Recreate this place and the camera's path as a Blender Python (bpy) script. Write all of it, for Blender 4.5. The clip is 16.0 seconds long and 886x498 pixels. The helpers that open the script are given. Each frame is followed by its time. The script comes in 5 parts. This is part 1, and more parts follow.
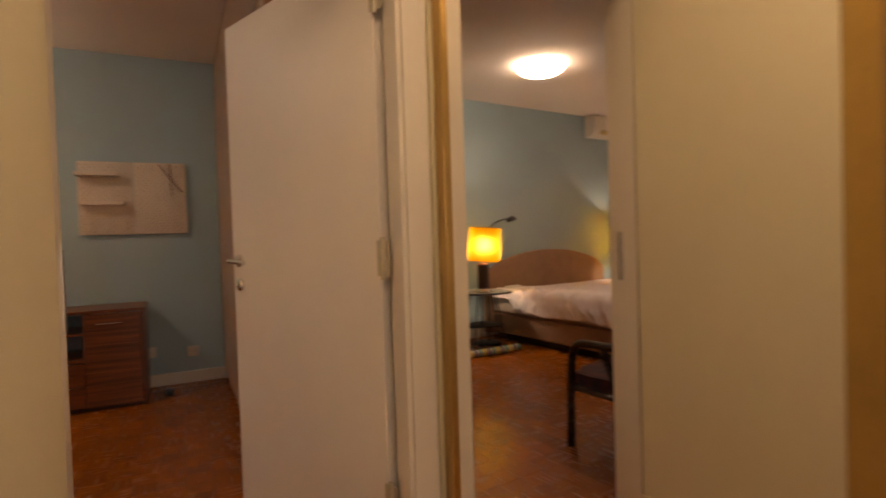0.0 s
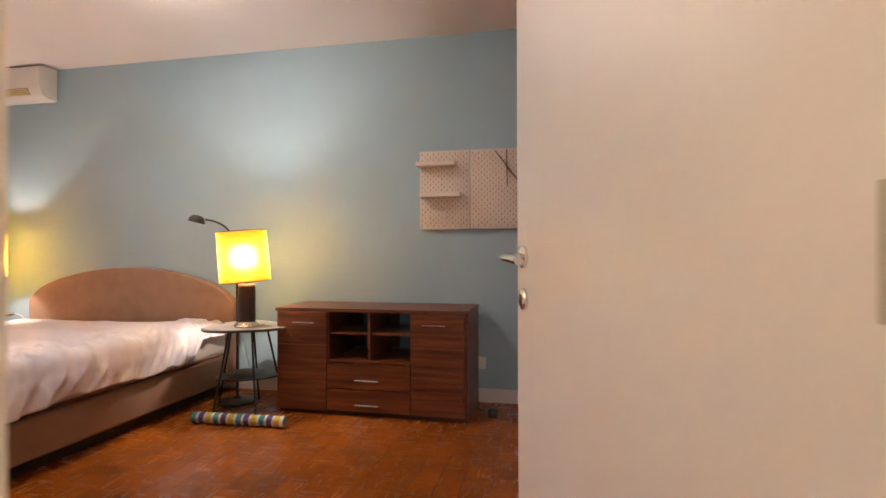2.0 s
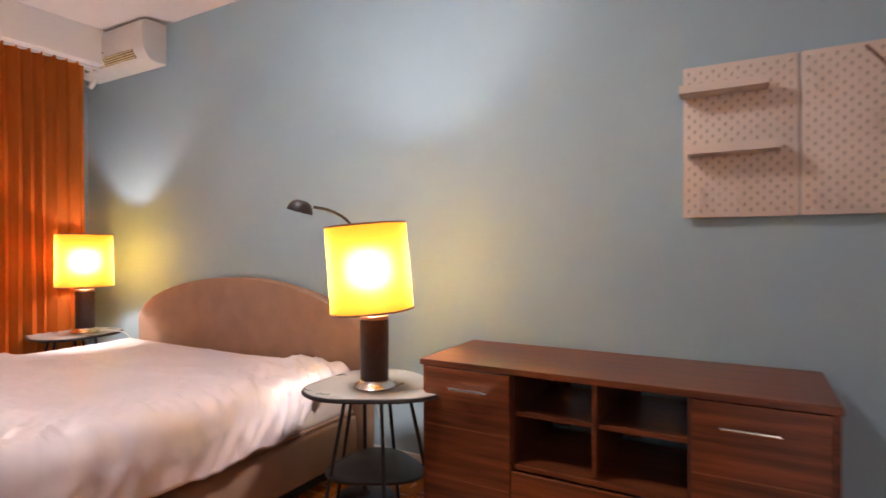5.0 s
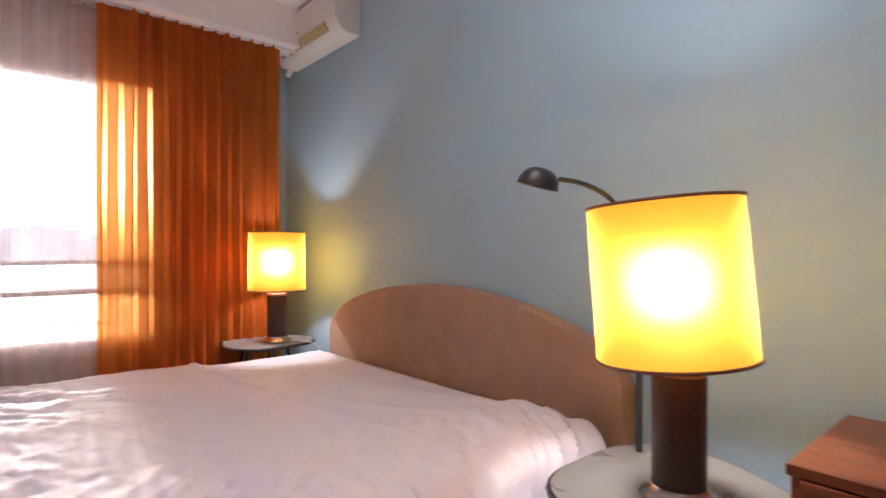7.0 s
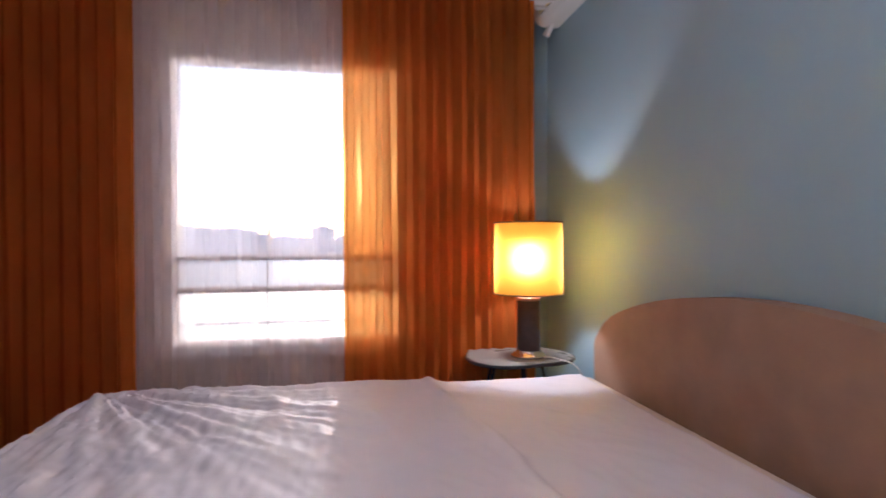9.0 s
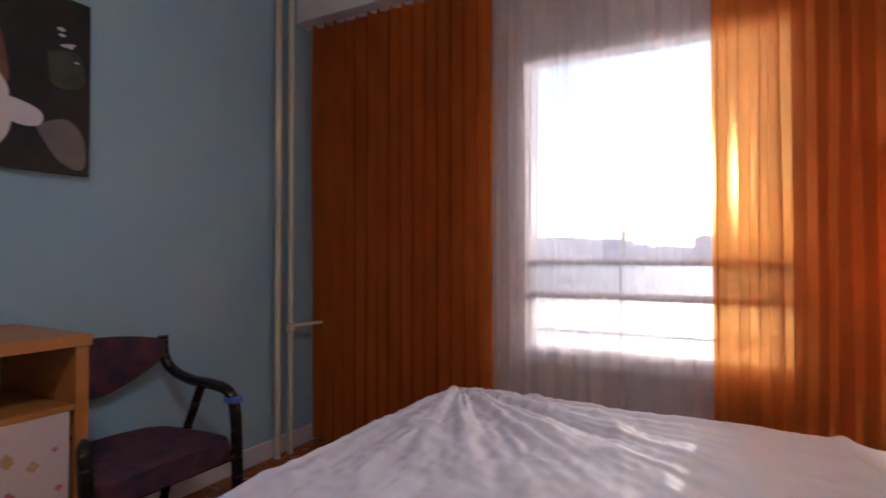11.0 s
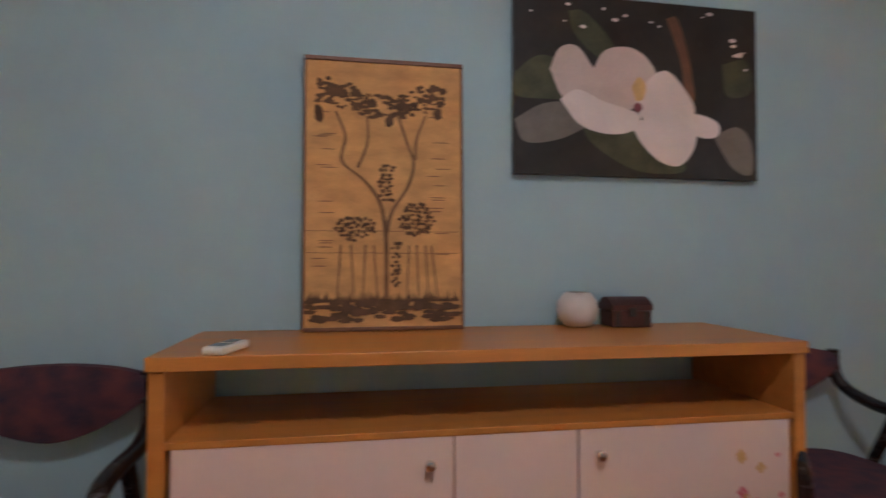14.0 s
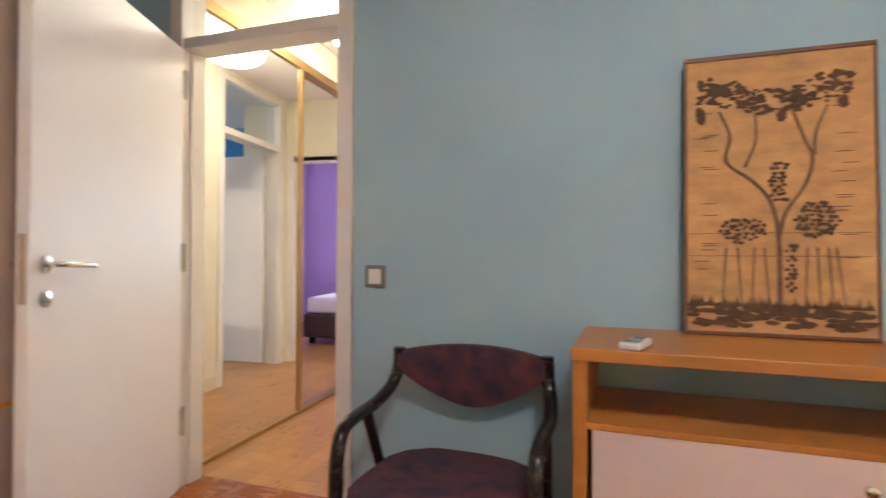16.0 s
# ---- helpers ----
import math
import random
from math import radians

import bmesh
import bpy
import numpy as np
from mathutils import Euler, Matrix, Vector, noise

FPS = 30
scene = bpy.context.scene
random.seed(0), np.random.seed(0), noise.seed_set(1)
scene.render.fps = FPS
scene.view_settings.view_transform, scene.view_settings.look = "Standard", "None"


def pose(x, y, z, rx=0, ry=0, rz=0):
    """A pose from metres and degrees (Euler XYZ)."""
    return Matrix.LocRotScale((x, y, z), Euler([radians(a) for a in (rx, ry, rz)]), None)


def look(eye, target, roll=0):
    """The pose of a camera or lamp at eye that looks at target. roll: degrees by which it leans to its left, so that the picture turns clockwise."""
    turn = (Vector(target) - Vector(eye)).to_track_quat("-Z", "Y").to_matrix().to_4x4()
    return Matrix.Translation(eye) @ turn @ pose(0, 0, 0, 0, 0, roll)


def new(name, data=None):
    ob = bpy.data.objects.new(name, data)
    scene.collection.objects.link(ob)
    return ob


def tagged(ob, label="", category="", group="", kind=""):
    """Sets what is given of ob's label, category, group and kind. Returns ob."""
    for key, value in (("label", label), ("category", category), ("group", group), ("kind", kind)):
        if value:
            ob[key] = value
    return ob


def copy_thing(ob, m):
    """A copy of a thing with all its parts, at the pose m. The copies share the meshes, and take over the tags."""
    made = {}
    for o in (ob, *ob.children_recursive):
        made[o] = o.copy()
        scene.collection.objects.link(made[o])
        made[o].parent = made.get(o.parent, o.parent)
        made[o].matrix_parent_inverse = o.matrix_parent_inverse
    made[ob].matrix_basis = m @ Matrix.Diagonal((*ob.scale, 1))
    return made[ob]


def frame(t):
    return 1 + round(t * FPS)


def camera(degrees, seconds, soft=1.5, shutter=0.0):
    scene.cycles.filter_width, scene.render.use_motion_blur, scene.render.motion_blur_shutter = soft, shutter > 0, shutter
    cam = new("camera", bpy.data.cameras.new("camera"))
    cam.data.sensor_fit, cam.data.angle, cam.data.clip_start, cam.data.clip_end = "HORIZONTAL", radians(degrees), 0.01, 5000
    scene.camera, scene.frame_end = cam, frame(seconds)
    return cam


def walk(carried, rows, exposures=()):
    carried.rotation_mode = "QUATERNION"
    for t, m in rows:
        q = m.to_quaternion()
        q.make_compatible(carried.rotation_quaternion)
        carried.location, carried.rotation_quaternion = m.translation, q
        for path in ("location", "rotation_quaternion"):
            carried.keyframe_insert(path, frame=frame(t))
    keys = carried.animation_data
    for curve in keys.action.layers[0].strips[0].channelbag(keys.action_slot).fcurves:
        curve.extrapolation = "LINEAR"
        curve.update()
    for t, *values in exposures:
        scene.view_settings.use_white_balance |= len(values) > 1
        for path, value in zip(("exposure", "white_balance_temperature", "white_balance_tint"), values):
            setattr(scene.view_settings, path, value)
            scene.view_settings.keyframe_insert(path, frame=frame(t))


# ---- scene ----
cam = camera(79.4, 16.0, shutter=0.5)
PATH = [
    (0, (-0.021, -0.828, 1.122), (0.866, 0.964, 1.077), -1.8),
    (0.5, (0.145, -0.618, 1.083), (0.586, 1.332, 1.074), -1.2),
    (1, (0.205, -0.364, 1.066), (0.156, 1.635, 1.066), -1.4),
    (1.5, (0.244, -0.057, 1.071), (-0.096, 1.914, 1.077), -0.4),
    (2, (0.283, 0.256, 1.065), (-0.137, 2.212, 1.072), -0.2),
    (2.5, (0.24, 0.571, 1.091), (-0.315, 2.492, 1.09), -0.4),
    (3, (0.109, 0.865, 1.081), (-0.557, 2.751, 1.091), -0.4),
    (3.2, (0.044, 0.959, 1.084), (-0.625, 2.844, 1.094), -0.2),
    (5.5, (-0.644, 1.961, 1.124), (-1.78, 3.607, 1.11), -0.3),
    (6, (-0.833, 2.114, 1.126), (-2.125, 3.641, 1.116), -0.3),
    (6.5, (-1.039, 2.253, 1.108), (-2.464, 3.656, 1.107), -0.3),
    (7, (-1.212, 2.33, 1.1), (-2.723, 3.641, 1.103), 0.0),
    (7.5, (-1.34, 2.484, 1.096), (-2.995, 3.607, 1.105), -0.2),
    (8, (-1.444, 2.565, 1.099), (-3.246, 3.433, 1.105), -0.3),
    (8.2, (-1.503, 2.6, 1.1), (-3.337, 3.396, 1.103), -0.2),
    (10.3, (-2.092, 2.931, 1.093), (-4.1, 2.338, 1.096), -0.4),
    (10.5, (-2.094, 2.894, 1.077), (-4.051, 2.169, 1.093), -0.2),
    (11, (-2.085, 2.837, 1.068), (-3.879, 1.874, 1.092), 0.0),
    (11.5, (-2.041, 2.798, 1.064), (-3.71, 1.696, 1.098), 0.1),
    (12, (-1.953, 2.769, 1.066), (-3.505, 1.508, 1.104), 0.0),
    (12.5, (-1.836, 2.704, 1.082), (-3.217, 1.258, 1.116), -0.1),
    (13, (-1.795, 2.568, 1.054), (-2.883, 0.89, 1.11), -0.5),
    (13.5, (-1.788, 2.53, 1.073), (-2.488, 0.657, 1.115), -0.1),
    (14, (-1.723, 2.481, 1.06), (-2.064, 0.51, 1.105), 0.1),
    (14.5, (-1.653, 2.464, 1.058), (-1.659, 0.465, 1.103), 0.3),
    (15, (-1.543, 2.514, 1.057), (-1.314, 0.528, 1.093), 0.5),
    (15.5, (-1.465, 2.568, 1.075), (-1.059, 0.609, 1.101), 0.4),
    (16, (-1.41, 2.623, 1.086), (-0.748, 0.736, 1.105), 0.3),
]
EXPOSURE = [
    (0, 1.15, 9500, 26), (0.5, 1.35, 9000, 24), (1, 1.65, 8000, 23), (1.5, 1.9, 7200, 21), (2, 2.2, 6600, 20), (3, 2.15, 6300, 21),
    (5.5, 2.15, 6000, 26), (7, 1.75, 5600, 24), (8, 1.4, 5300, 22), (10.5, 1.45, 5100, 20), (11, 1.35, 5100, 19), (12.5, 1.0, 5300, 24),
    (13, 1.15, 5500, 23), (13.5, 1.6, 5700, 18), (14.5, 2.25, 5400, 10), (16, 2.65, 5700, 9),
]
walk(cam, [(t, look(eye, target, roll)) for t, eye, target, roll in PATH], EXPOSURE)

# ---- world, sun, lights ----
SUN_HEADING, SUN_UP = 87.6, 6.5
world = bpy.data.worlds.new("world")
scene.world = world
world.use_nodes = True
wn = world.node_tree.nodes
sky = wn.new("ShaderNodeTexSky")
sky.sky_type, sky.sun_disc = "NISHITA", False
sky.dust_density, sky.ozone_density, sky.air_density = 0.4, 2.0, 1.0
sky.sun_elevation = radians(SUN_UP)
sky.sun_rotation = radians(-SUN_HEADING)
wn["Background"].inputs["Strength"].default_value = 0.15
world.node_tree.links.new(sky.outputs[0], wn["Background"].inputs["Color"])
to_sun = Vector((-math.sin(radians(SUN_HEADING)) * math.cos(radians(SUN_UP)), math.cos(radians(SUN_HEADING)) * math.cos(radians(SUN_UP)), math.sin(radians(SUN_UP))))
sun = new("sun", bpy.data.lights.new("sun", "SUN"))
sun.data.energy, sun.data.angle, sun.data.color = 0.72, radians(0.6), (1.0, 0.83, 0.62)
sun.matrix_world = look(to_sun * 20, (0, 0, 0))


def lamp_point(name, place, watts, colour, radius):
    ob = new(name, bpy.data.lights.new(name, "POINT"))
    ob.data.energy, ob.data.color, ob.data.shadow_soft_size = watts, colour, radius
    ob.location = place
    return ob


def area_lamp(name, place, target, width, height, watts, colour):
    ob = new(name, bpy.data.lights.new(name, "AREA"))
    ob.data.shape, ob.data.size, ob.data.size_y = "RECTANGLE", width, height
    ob.data.energy, ob.data.color = watts, colour
    ob.matrix_world = look(place, target)
    return ob


WARM = (1.0, 0.80, 0.56)
DOME_GLOW, HALL_GLOW, BULB_WATTS = 10.2, 7.0, 5.2
lamp_point("bulb_light", (-1.765, 3.455, 1.03), BULB_WATTS, (1.0, 0.91, 0.78), 0.03)
lamp_point("bulb_light", (-4.2, 3.64, 1.03), BULB_WATTS, (1.0, 0.91, 0.78), 0.03)
# area lamps added in unseen windows of two other rooms, standing in for sky
area_lamp("sky_fill", (-4.72, -1.4, 1.5), (0, -1.4, 1.2), 1.6, 1.3, 10, (0.85, 0.92, 1.0))
area_lamp("sky_fill", (0.2, -5.05, 1.5), (0.2, 0, 1.2), 1.4, 1.3, 12, (0.9, 0.95, 1.0))

# ---- materials ----


def material(name, colour, rough=0.6, metal=0.0, vary=0.08, scale=6.0, fine=90.0, bump=0.15, spec=0.5, stretch=(1, 1, 1), dark=None, rand=0.0, relief=0.002, island=False):
    """Paint, plastic, stone, metal or wood: a broad and a fine variation of colour, and fine relief."""
    m = bpy.data.materials.new(name)
    m.use_nodes = True
    nt = m.node_tree
    b = nt.nodes["Principled BSDF"]
    b.inputs["Roughness"].default_value, b.inputs["Metallic"].default_value = rough, metal
    b.inputs["Specular IOR Level"].default_value = spec
    co = nt.nodes.new("ShaderNodeTexCoord")
    mp = nt.nodes.new("ShaderNodeMapping")
    mp.inputs["Scale"].default_value = stretch
    nt.links.new(co.outputs["Object"], mp.inputs["Vector"])
    where = mp.outputs["Vector"]
    if rand:
        info = nt.nodes.new("ShaderNodeNewGeometry" if island else "ShaderNodeObjectInfo")
        key = "Random Per Island" if island else "Random"
        add = nt.nodes.new("ShaderNodeVectorMath")
        add.operation = "MULTIPLY_ADD"
        add.inputs[1].default_value = (37, 53, 71)
        nt.links.new(info.outputs[key], add.inputs[0])
        nt.links.new(where, add.inputs[2])
        where = add.outputs[0]
    broad, small = nt.nodes.new("ShaderNodeTexNoise"), nt.nodes.new("ShaderNodeTexNoise")
    broad.inputs["Scale"].default_value, small.inputs["Scale"].default_value = scale, fine
    broad.inputs["Detail"].default_value = 4
    nt.links.new(where, broad.inputs["Vector"])
    nt.links.new(where, small.inputs["Vector"])
    mix = nt.nodes.new("ShaderNodeMath")
    mix.operation = "MULTIPLY_ADD"
    mix.inputs[1].default_value = 0.3
    nt.links.new(small.outputs["Fac"], mix.inputs[0])
    nt.links.new(broad.outputs["Fac"], mix.inputs[2])
    ramp = nt.nodes.new("ShaderNodeValToRGB")
    low = dark or tuple(c * (1 - vary) for c in colour)
    high = tuple(min(1, c * (1 + vary)) for c in colour)
    ramp.color_ramp.elements[0].position, ramp.color_ramp.elements[1].position = 0.42, 0.88
    ramp.color_ramp.elements[0].color, ramp.color_ramp.elements[1].color = (*low, 1), (*high, 1)
    nt.links.new(mix.outputs[0], ramp.inputs["Fac"])
    tone = ramp.outputs["Color"]
    if rand:
        hsv = nt.nodes.new("ShaderNodeHueSaturation")
        lift = nt.nodes.new("ShaderNodeMath")
        lift.operation = "MULTIPLY_ADD"
        lift.inputs[1].default_value, lift.inputs[2].default_value = rand, 1 - rand / 2
        nt.links.new(info.outputs[key], lift.inputs[0])
        nt.links.new(lift.outputs[0], hsv.inputs["Value"])
        nt.links.new(tone, hsv.inputs["Color"])
        tone = hsv.outputs["Color"]
    nt.links.new(tone, b.inputs["Base Color"])
    bmp = nt.nodes.new("ShaderNodeBump")
    bmp.inputs["Strength"].default_value, bmp.inputs["Distance"].default_value = bump, relief
    nt.links.new(mix.outputs[0], bmp.inputs["Height"])
    nt.links.new(bmp.outputs["Normal"], b.inputs["Normal"])
    wear = nt.nodes.new("ShaderNodeMapRange")
    wear.inputs["To Min"].default_value, wear.inputs["To Max"].default_value = max(0.02, rough - 0.08), min(1, rough + 0.08)
    nt.links.new(broad.outputs["Fac"], wear.inputs["Value"])
    nt.links.new(wear.outputs[0], b.inputs["Roughness"])
    return m


def glowing(name, colour, strength):
    m = bpy.data.materials.new(name)
    m.use_nodes = True
    b = m.node_tree.nodes["Principled BSDF"]
    b.inputs["Base Color"].default_value = (0.9, 0.88, 0.84, 1)
    b.inputs["Emission Color"].default_value, b.inputs["Emission Strength"].default_value = (*colour, 1), strength
    return m


def cloth(name, colour, through_colour, share, clear=0.0, vary=0.15, thread=420.0, bands=None, onward=None):
    """Cloth that lets light through: diffuse, translucent and, where it is sheer, open weave."""
    m = bpy.data.materials.new(name)
    m.use_nodes = True
    nt = m.node_tree
    nt.nodes.remove(nt.nodes["Principled BSDF"])
    out = nt.nodes["Material Output"]
    co = nt.nodes.new("ShaderNodeTexCoord")
    n = nt.nodes.new("ShaderNodeTexNoise")
    mp = nt.nodes.new("ShaderNodeMapping")
    mp.inputs["Scale"].default_value = bands or (1, 1, 1)
    n.inputs["Scale"].default_value, n.inputs["Detail"].default_value = 9, 5
    nt.links.new(co.outputs["Object"], mp.inputs["Vector"])
    nt.links.new(mp.outputs["Vector"], n.inputs["Vector"])
    weave = nt.nodes.new("ShaderNodeTexNoise")
    weave.inputs["Scale"].default_value = thread
    nt.links.new(co.outputs["Object"], weave.inputs["Vector"])
    bmp = nt.nodes.new("ShaderNodeBump")
    bmp.inputs["Strength"].default_value, bmp.inputs["Distance"].default_value = 0.3, 0.001
    nt.links.new(weave.outputs["Fac"], bmp.inputs["Height"])
    shaders = []
    for kind, c in (("ShaderNodeBsdfDiffuse", colour), ("ShaderNodeBsdfTranslucent", through_colour)):
        ramp = nt.nodes.new("ShaderNodeValToRGB")
        ramp.color_ramp.elements[0].position, ramp.color_ramp.elements[1].position = 0.3, 0.7
        ramp.color_ramp.elements[0].color = (*(v * (1 - vary) for v in c), 1)
        ramp.color_ramp.elements[1].color = (*(min(1, v * (1 + vary)) for v in c), 1)
        nt.links.new(n.outputs["Fac"], ramp.inputs["Fac"])
        s = nt.nodes.new(kind)
        nt.links.new(ramp.outputs["Color"], s.inputs["Color"])
        nt.links.new(bmp.outputs["Normal"], s.inputs["Normal"])
        shaders.append(s)
    mix = nt.nodes.new("ShaderNodeMixShader")
    mix.inputs[0].default_value = share
    nt.links.new(shaders[0].outputs[0], mix.inputs[1])
    nt.links.new(shaders[1].outputs[0], mix.inputs[2])
    last = mix
    if onward:  # part of the light goes nearly straight on between the threads
        part_on, rough, tint, bend = onward
        straight = nt.nodes.new("ShaderNodeBsdfRefraction")
        straight.inputs["IOR"].default_value, straight.inputs["Roughness"].default_value = bend, rough
        straight.inputs["Color"].default_value = (*tint, 1)
        last = nt.nodes.new("ShaderNodeMixShader")
        last.inputs[0].default_value = part_on
        nt.links.new(mix.outputs[0], last.inputs[1])
        nt.links.new(straight.outputs[0], last.inputs[2])
    if clear:
        open_weave = nt.nodes.new("ShaderNodeBsdfTransparent")
        weft = nt.nodes.new("ShaderNodeMixShader")
        weft.inputs[0].default_value = clear
        nt.links.new(last.outputs[0], weft.inputs[1])
        nt.links.new(open_weave.outputs[0], weft.inputs[2])
        last = weft
    nt.links.new(last.outputs[0], out.inputs["Surface"])
    return m


def glass(name, tint=(0.95, 0.98, 0.97)):
    m = bpy.data.materials.new(name)
    m.use_nodes = True
    b = m.node_tree.nodes["Principled BSDF"]
    b.inputs["Base Color"].default_value = (*tint, 1)
    b.inputs["Transmission Weight"].default_value, b.inputs["Roughness"].default_value, b.inputs["IOR"].default_value = 1, 0.0, 1.45
    return m


BLUE_PAINT = material("blue_wall_paint", (0.365, 0.51, 0.58), 0.75, vary=0.05, scale=1.6, fine=160, bump=0.2)
WARM_WHITE = material("warm_white_wall_paint", (0.74, 0.66, 0.62), 0.8, vary=0.05, scale=1.6, fine=160, bump=0.2)
CREAM_PAINT = material("cream_wall_paint", (0.76, 0.70, 0.55), 0.7, vary=0.04, scale=1.5, fine=150, bump=0.2)
CEILING_PAINT = material("white_ceiling_paint", (0.82, 0.77, 0.74), 0.85, vary=0.04, scale=1.2, fine=120, bump=0.2)
DEEP_BLUE = material("deep_blue_paint", (0.05, 0.22, 0.42), 0.75, vary=0.05, scale=1.6)
VIOLET = material("violet_paint", (0.50, 0.36, 0.60), 0.75, vary=0.05, scale=1.6)
WHITE_GLOSS = material("white_gloss_paint", (0.78, 0.73, 0.68), 0.32, vary=0.03, scale=2.0, fine=60, bump=0.08)
DOOR_WHITE = material("door_leaf_paint", (0.80, 0.75, 0.72), 0.42, vary=0.03, scale=1.5, fine=110, bump=0.1)
CREAM_GLOSS = material("cream_gloss_paint", (0.74, 0.66, 0.48), 0.35, vary=0.04, scale=2.0, fine=60, bump=0.08)
PARQUET = material("parquet_oak", (0.300, 0.078, 0.007), 0.26, vary=0.10, scale=6, fine=40, bump=0.01, spec=0.4, stretch=(1.2, 7, 7), rand=0.34)
PARQUET_REST = material("parquet_oak_field", (0.300, 0.078, 0.007), 0.26, vary=0.10, scale=6, fine=40, bump=0.01, spec=0.4, stretch=(1.2, 7, 7), rand=0.34, island=True)
PARQUET_HALL = material("parquet_hall_oak", (0.42, 0.20, 0.060), 0.30, vary=0.10, scale=6, fine=40, bump=0.01, spec=0.35, stretch=(1.2, 7, 7), rand=0.25, island=True)
PARQUET_JOINT = material("parquet_joint", (0.13, 0.040, 0.008), 0.6, vary=0.2)
PLUM = material("plum_wood_veneer", (0.175, 0.052, 0.018), 0.34, vary=0.55, scale=6.0, fine=45, bump=0.08, stretch=(0.30, 7, 7), rand=0.12)
PLUM_PALE = material("plum_wood_seam", (0.27, 0.095, 0.038), 0.34, vary=0.3, scale=6, stretch=(0.4, 6, 6))
# a darker plum tone for plinths, partitions and back strips
PLUM_DARK = material("plum_wood_darker", (0.10, 0.035, 0.018), 0.5, vary=0.3, scale=4, stretch=(0.5, 6, 6))
ALDER = material("alder_veneer", (0.500, 0.194, 0.038), 0.36, vary=0.14, scale=4, fine=50, bump=0.06, stretch=(0.5, 7, 7))
ROSE_LAMINATE = material("pale_rose_laminate", (0.72, 0.55, 0.50), 0.30, vary=0.03, scale=2.5, fine=70, bump=0.04)
# rose laminate with the wardrobe's shade put into its colour
SHADED_LAMINATE = material("shaded_wardrobe_laminate", (0.40, 0.285, 0.225), 0.38, vary=0.05, scale=2.5, fine=70, bump=0.04)
WARDROBE_BROWN = material("wardrobe_veneer", (0.30, 0.12, 0.045), 0.42, vary=0.2, scale=3, fine=40, bump=0.06, stretch=(6, 6, 0.5))
CHROME = material("brushed_chrome", (0.72, 0.70, 0.67), 0.22, metal=1.0, vary=0.05, scale=12)
HINGE_STEEL = material("dull_hinge_steel", (0.50, 0.46, 0.38), 0.45, metal=0.2, vary=0.1, scale=12)
BRASS = material("bronze_anodised_rail", (0.50, 0.32, 0.12), 0.32, metal=0.85, vary=0.1, scale=8)
BLACK_METAL = material("black_metal", (0.02, 0.018, 0.018), 0.4, vary=0.2, scale=10)
BLACK_WOOD = material("black_lacquered_wood", (0.02, 0.013, 0.012), 0.25, vary=0.25, scale=10, stretch=(1, 1, 4))
LEATHER = material("dark_brown_leather", (0.055, 0.026, 0.02), 0.5, vary=0.25, scale=40, fine=300, bump=0.35)
COPPER = material("copper_ring", (0.62, 0.33, 0.18), 0.3, metal=0.9, vary=0.1)
TABLE_TOP = material("grey_table_laminate", (0.21, 0.20, 0.175), 0.3, vary=0.06, scale=8)
BED_FABRIC = material("tan_upholstery", (0.35, 0.215, 0.14), 0.9, vary=0.12, scale=8, fine=420, bump=0.5)
MATTRESS = material("mattress_ticking", (0.70, 0.60, 0.52), 0.85, vary=0.06, scale=6, fine=300, bump=0.3)
SHEET = material("white_cotton_sheet", (0.76, 0.70, 0.725), 0.55, vary=0.03, scale=3.5, fine=500, bump=0.25)
WHITE_PLASTIC = material("white_plastic", (0.76, 0.72, 0.66), 0.4, vary=0.04, scale=8)
PEG_WHITE = material("pegboard_paint", (0.72, 0.62, 0.53), 0.55, vary=0.04, scale=6)
# brown that paints the shade inside the pegboard's slots
SLOT_SHADE = material("slot_shade_paint", (0.22, 0.165, 0.13), 0.8, vary=0.1)
# near-black that paints the shade inside holes and gaps
GAP_SHADE = material("painted_gap_shade", (0.03, 0.025, 0.02), 0.8, vary=0.1)
AMBER = material("yellowed_plastic_vane", (0.72, 0.56, 0.28), 0.45, vary=0.06, scale=9)
FRAME_BROWN = material("picture_frame_wood", (0.17, 0.07, 0.035), 0.5, vary=0.25, scale=9)
BATIK = material("ochre_batik_cloth", (0.60, 0.325, 0.125), 0.85, vary=0.22, scale=9, fine=120, bump=0.3, stretch=(1, 1, 2.2))
BATIK_SEPIA = material("sepia_batik_dye", (0.20, 0.105, 0.05), 0.85, vary=0.3, scale=30)
BATIK_DARK = material("dark_batik_dye", (0.115, 0.062, 0.032), 0.85, vary=0.35, scale=30)
CANVAS_EDGE = material("canvas_edge", (0.03, 0.025, 0.02), 0.7, vary=0.2)
CANVAS_DARK = material("print_dark_foliage", (0.015, 0.011, 0.008), 0.45, vary=0.7, scale=6, fine=30)
PRINT_LEAF = material("print_green_leaf", (0.055, 0.060, 0.028), 0.45, vary=0.4, scale=12)
PRINT_GREY_LEAF = material("print_grey_leaf", (0.17, 0.145, 0.125), 0.45, vary=0.2, scale=12)
PETAL = material("print_white_petal", (0.72, 0.62, 0.60), 0.45, vary=0.1, scale=7)
PETAL_SHADE = material("print_shaded_petal", (0.58, 0.46, 0.43), 0.45, vary=0.12, scale=7)
PISTIL = material("print_flower_heart", (0.62, 0.40, 0.16), 0.5, vary=0.2, scale=30)
SEED = material("print_flower_seed", (0.20, 0.05, 0.06), 0.5, vary=0.3, scale=30)
PRINT_BRANCH = material("print_brown_branch", (0.15, 0.065, 0.03), 0.5, vary=0.3, scale=15)
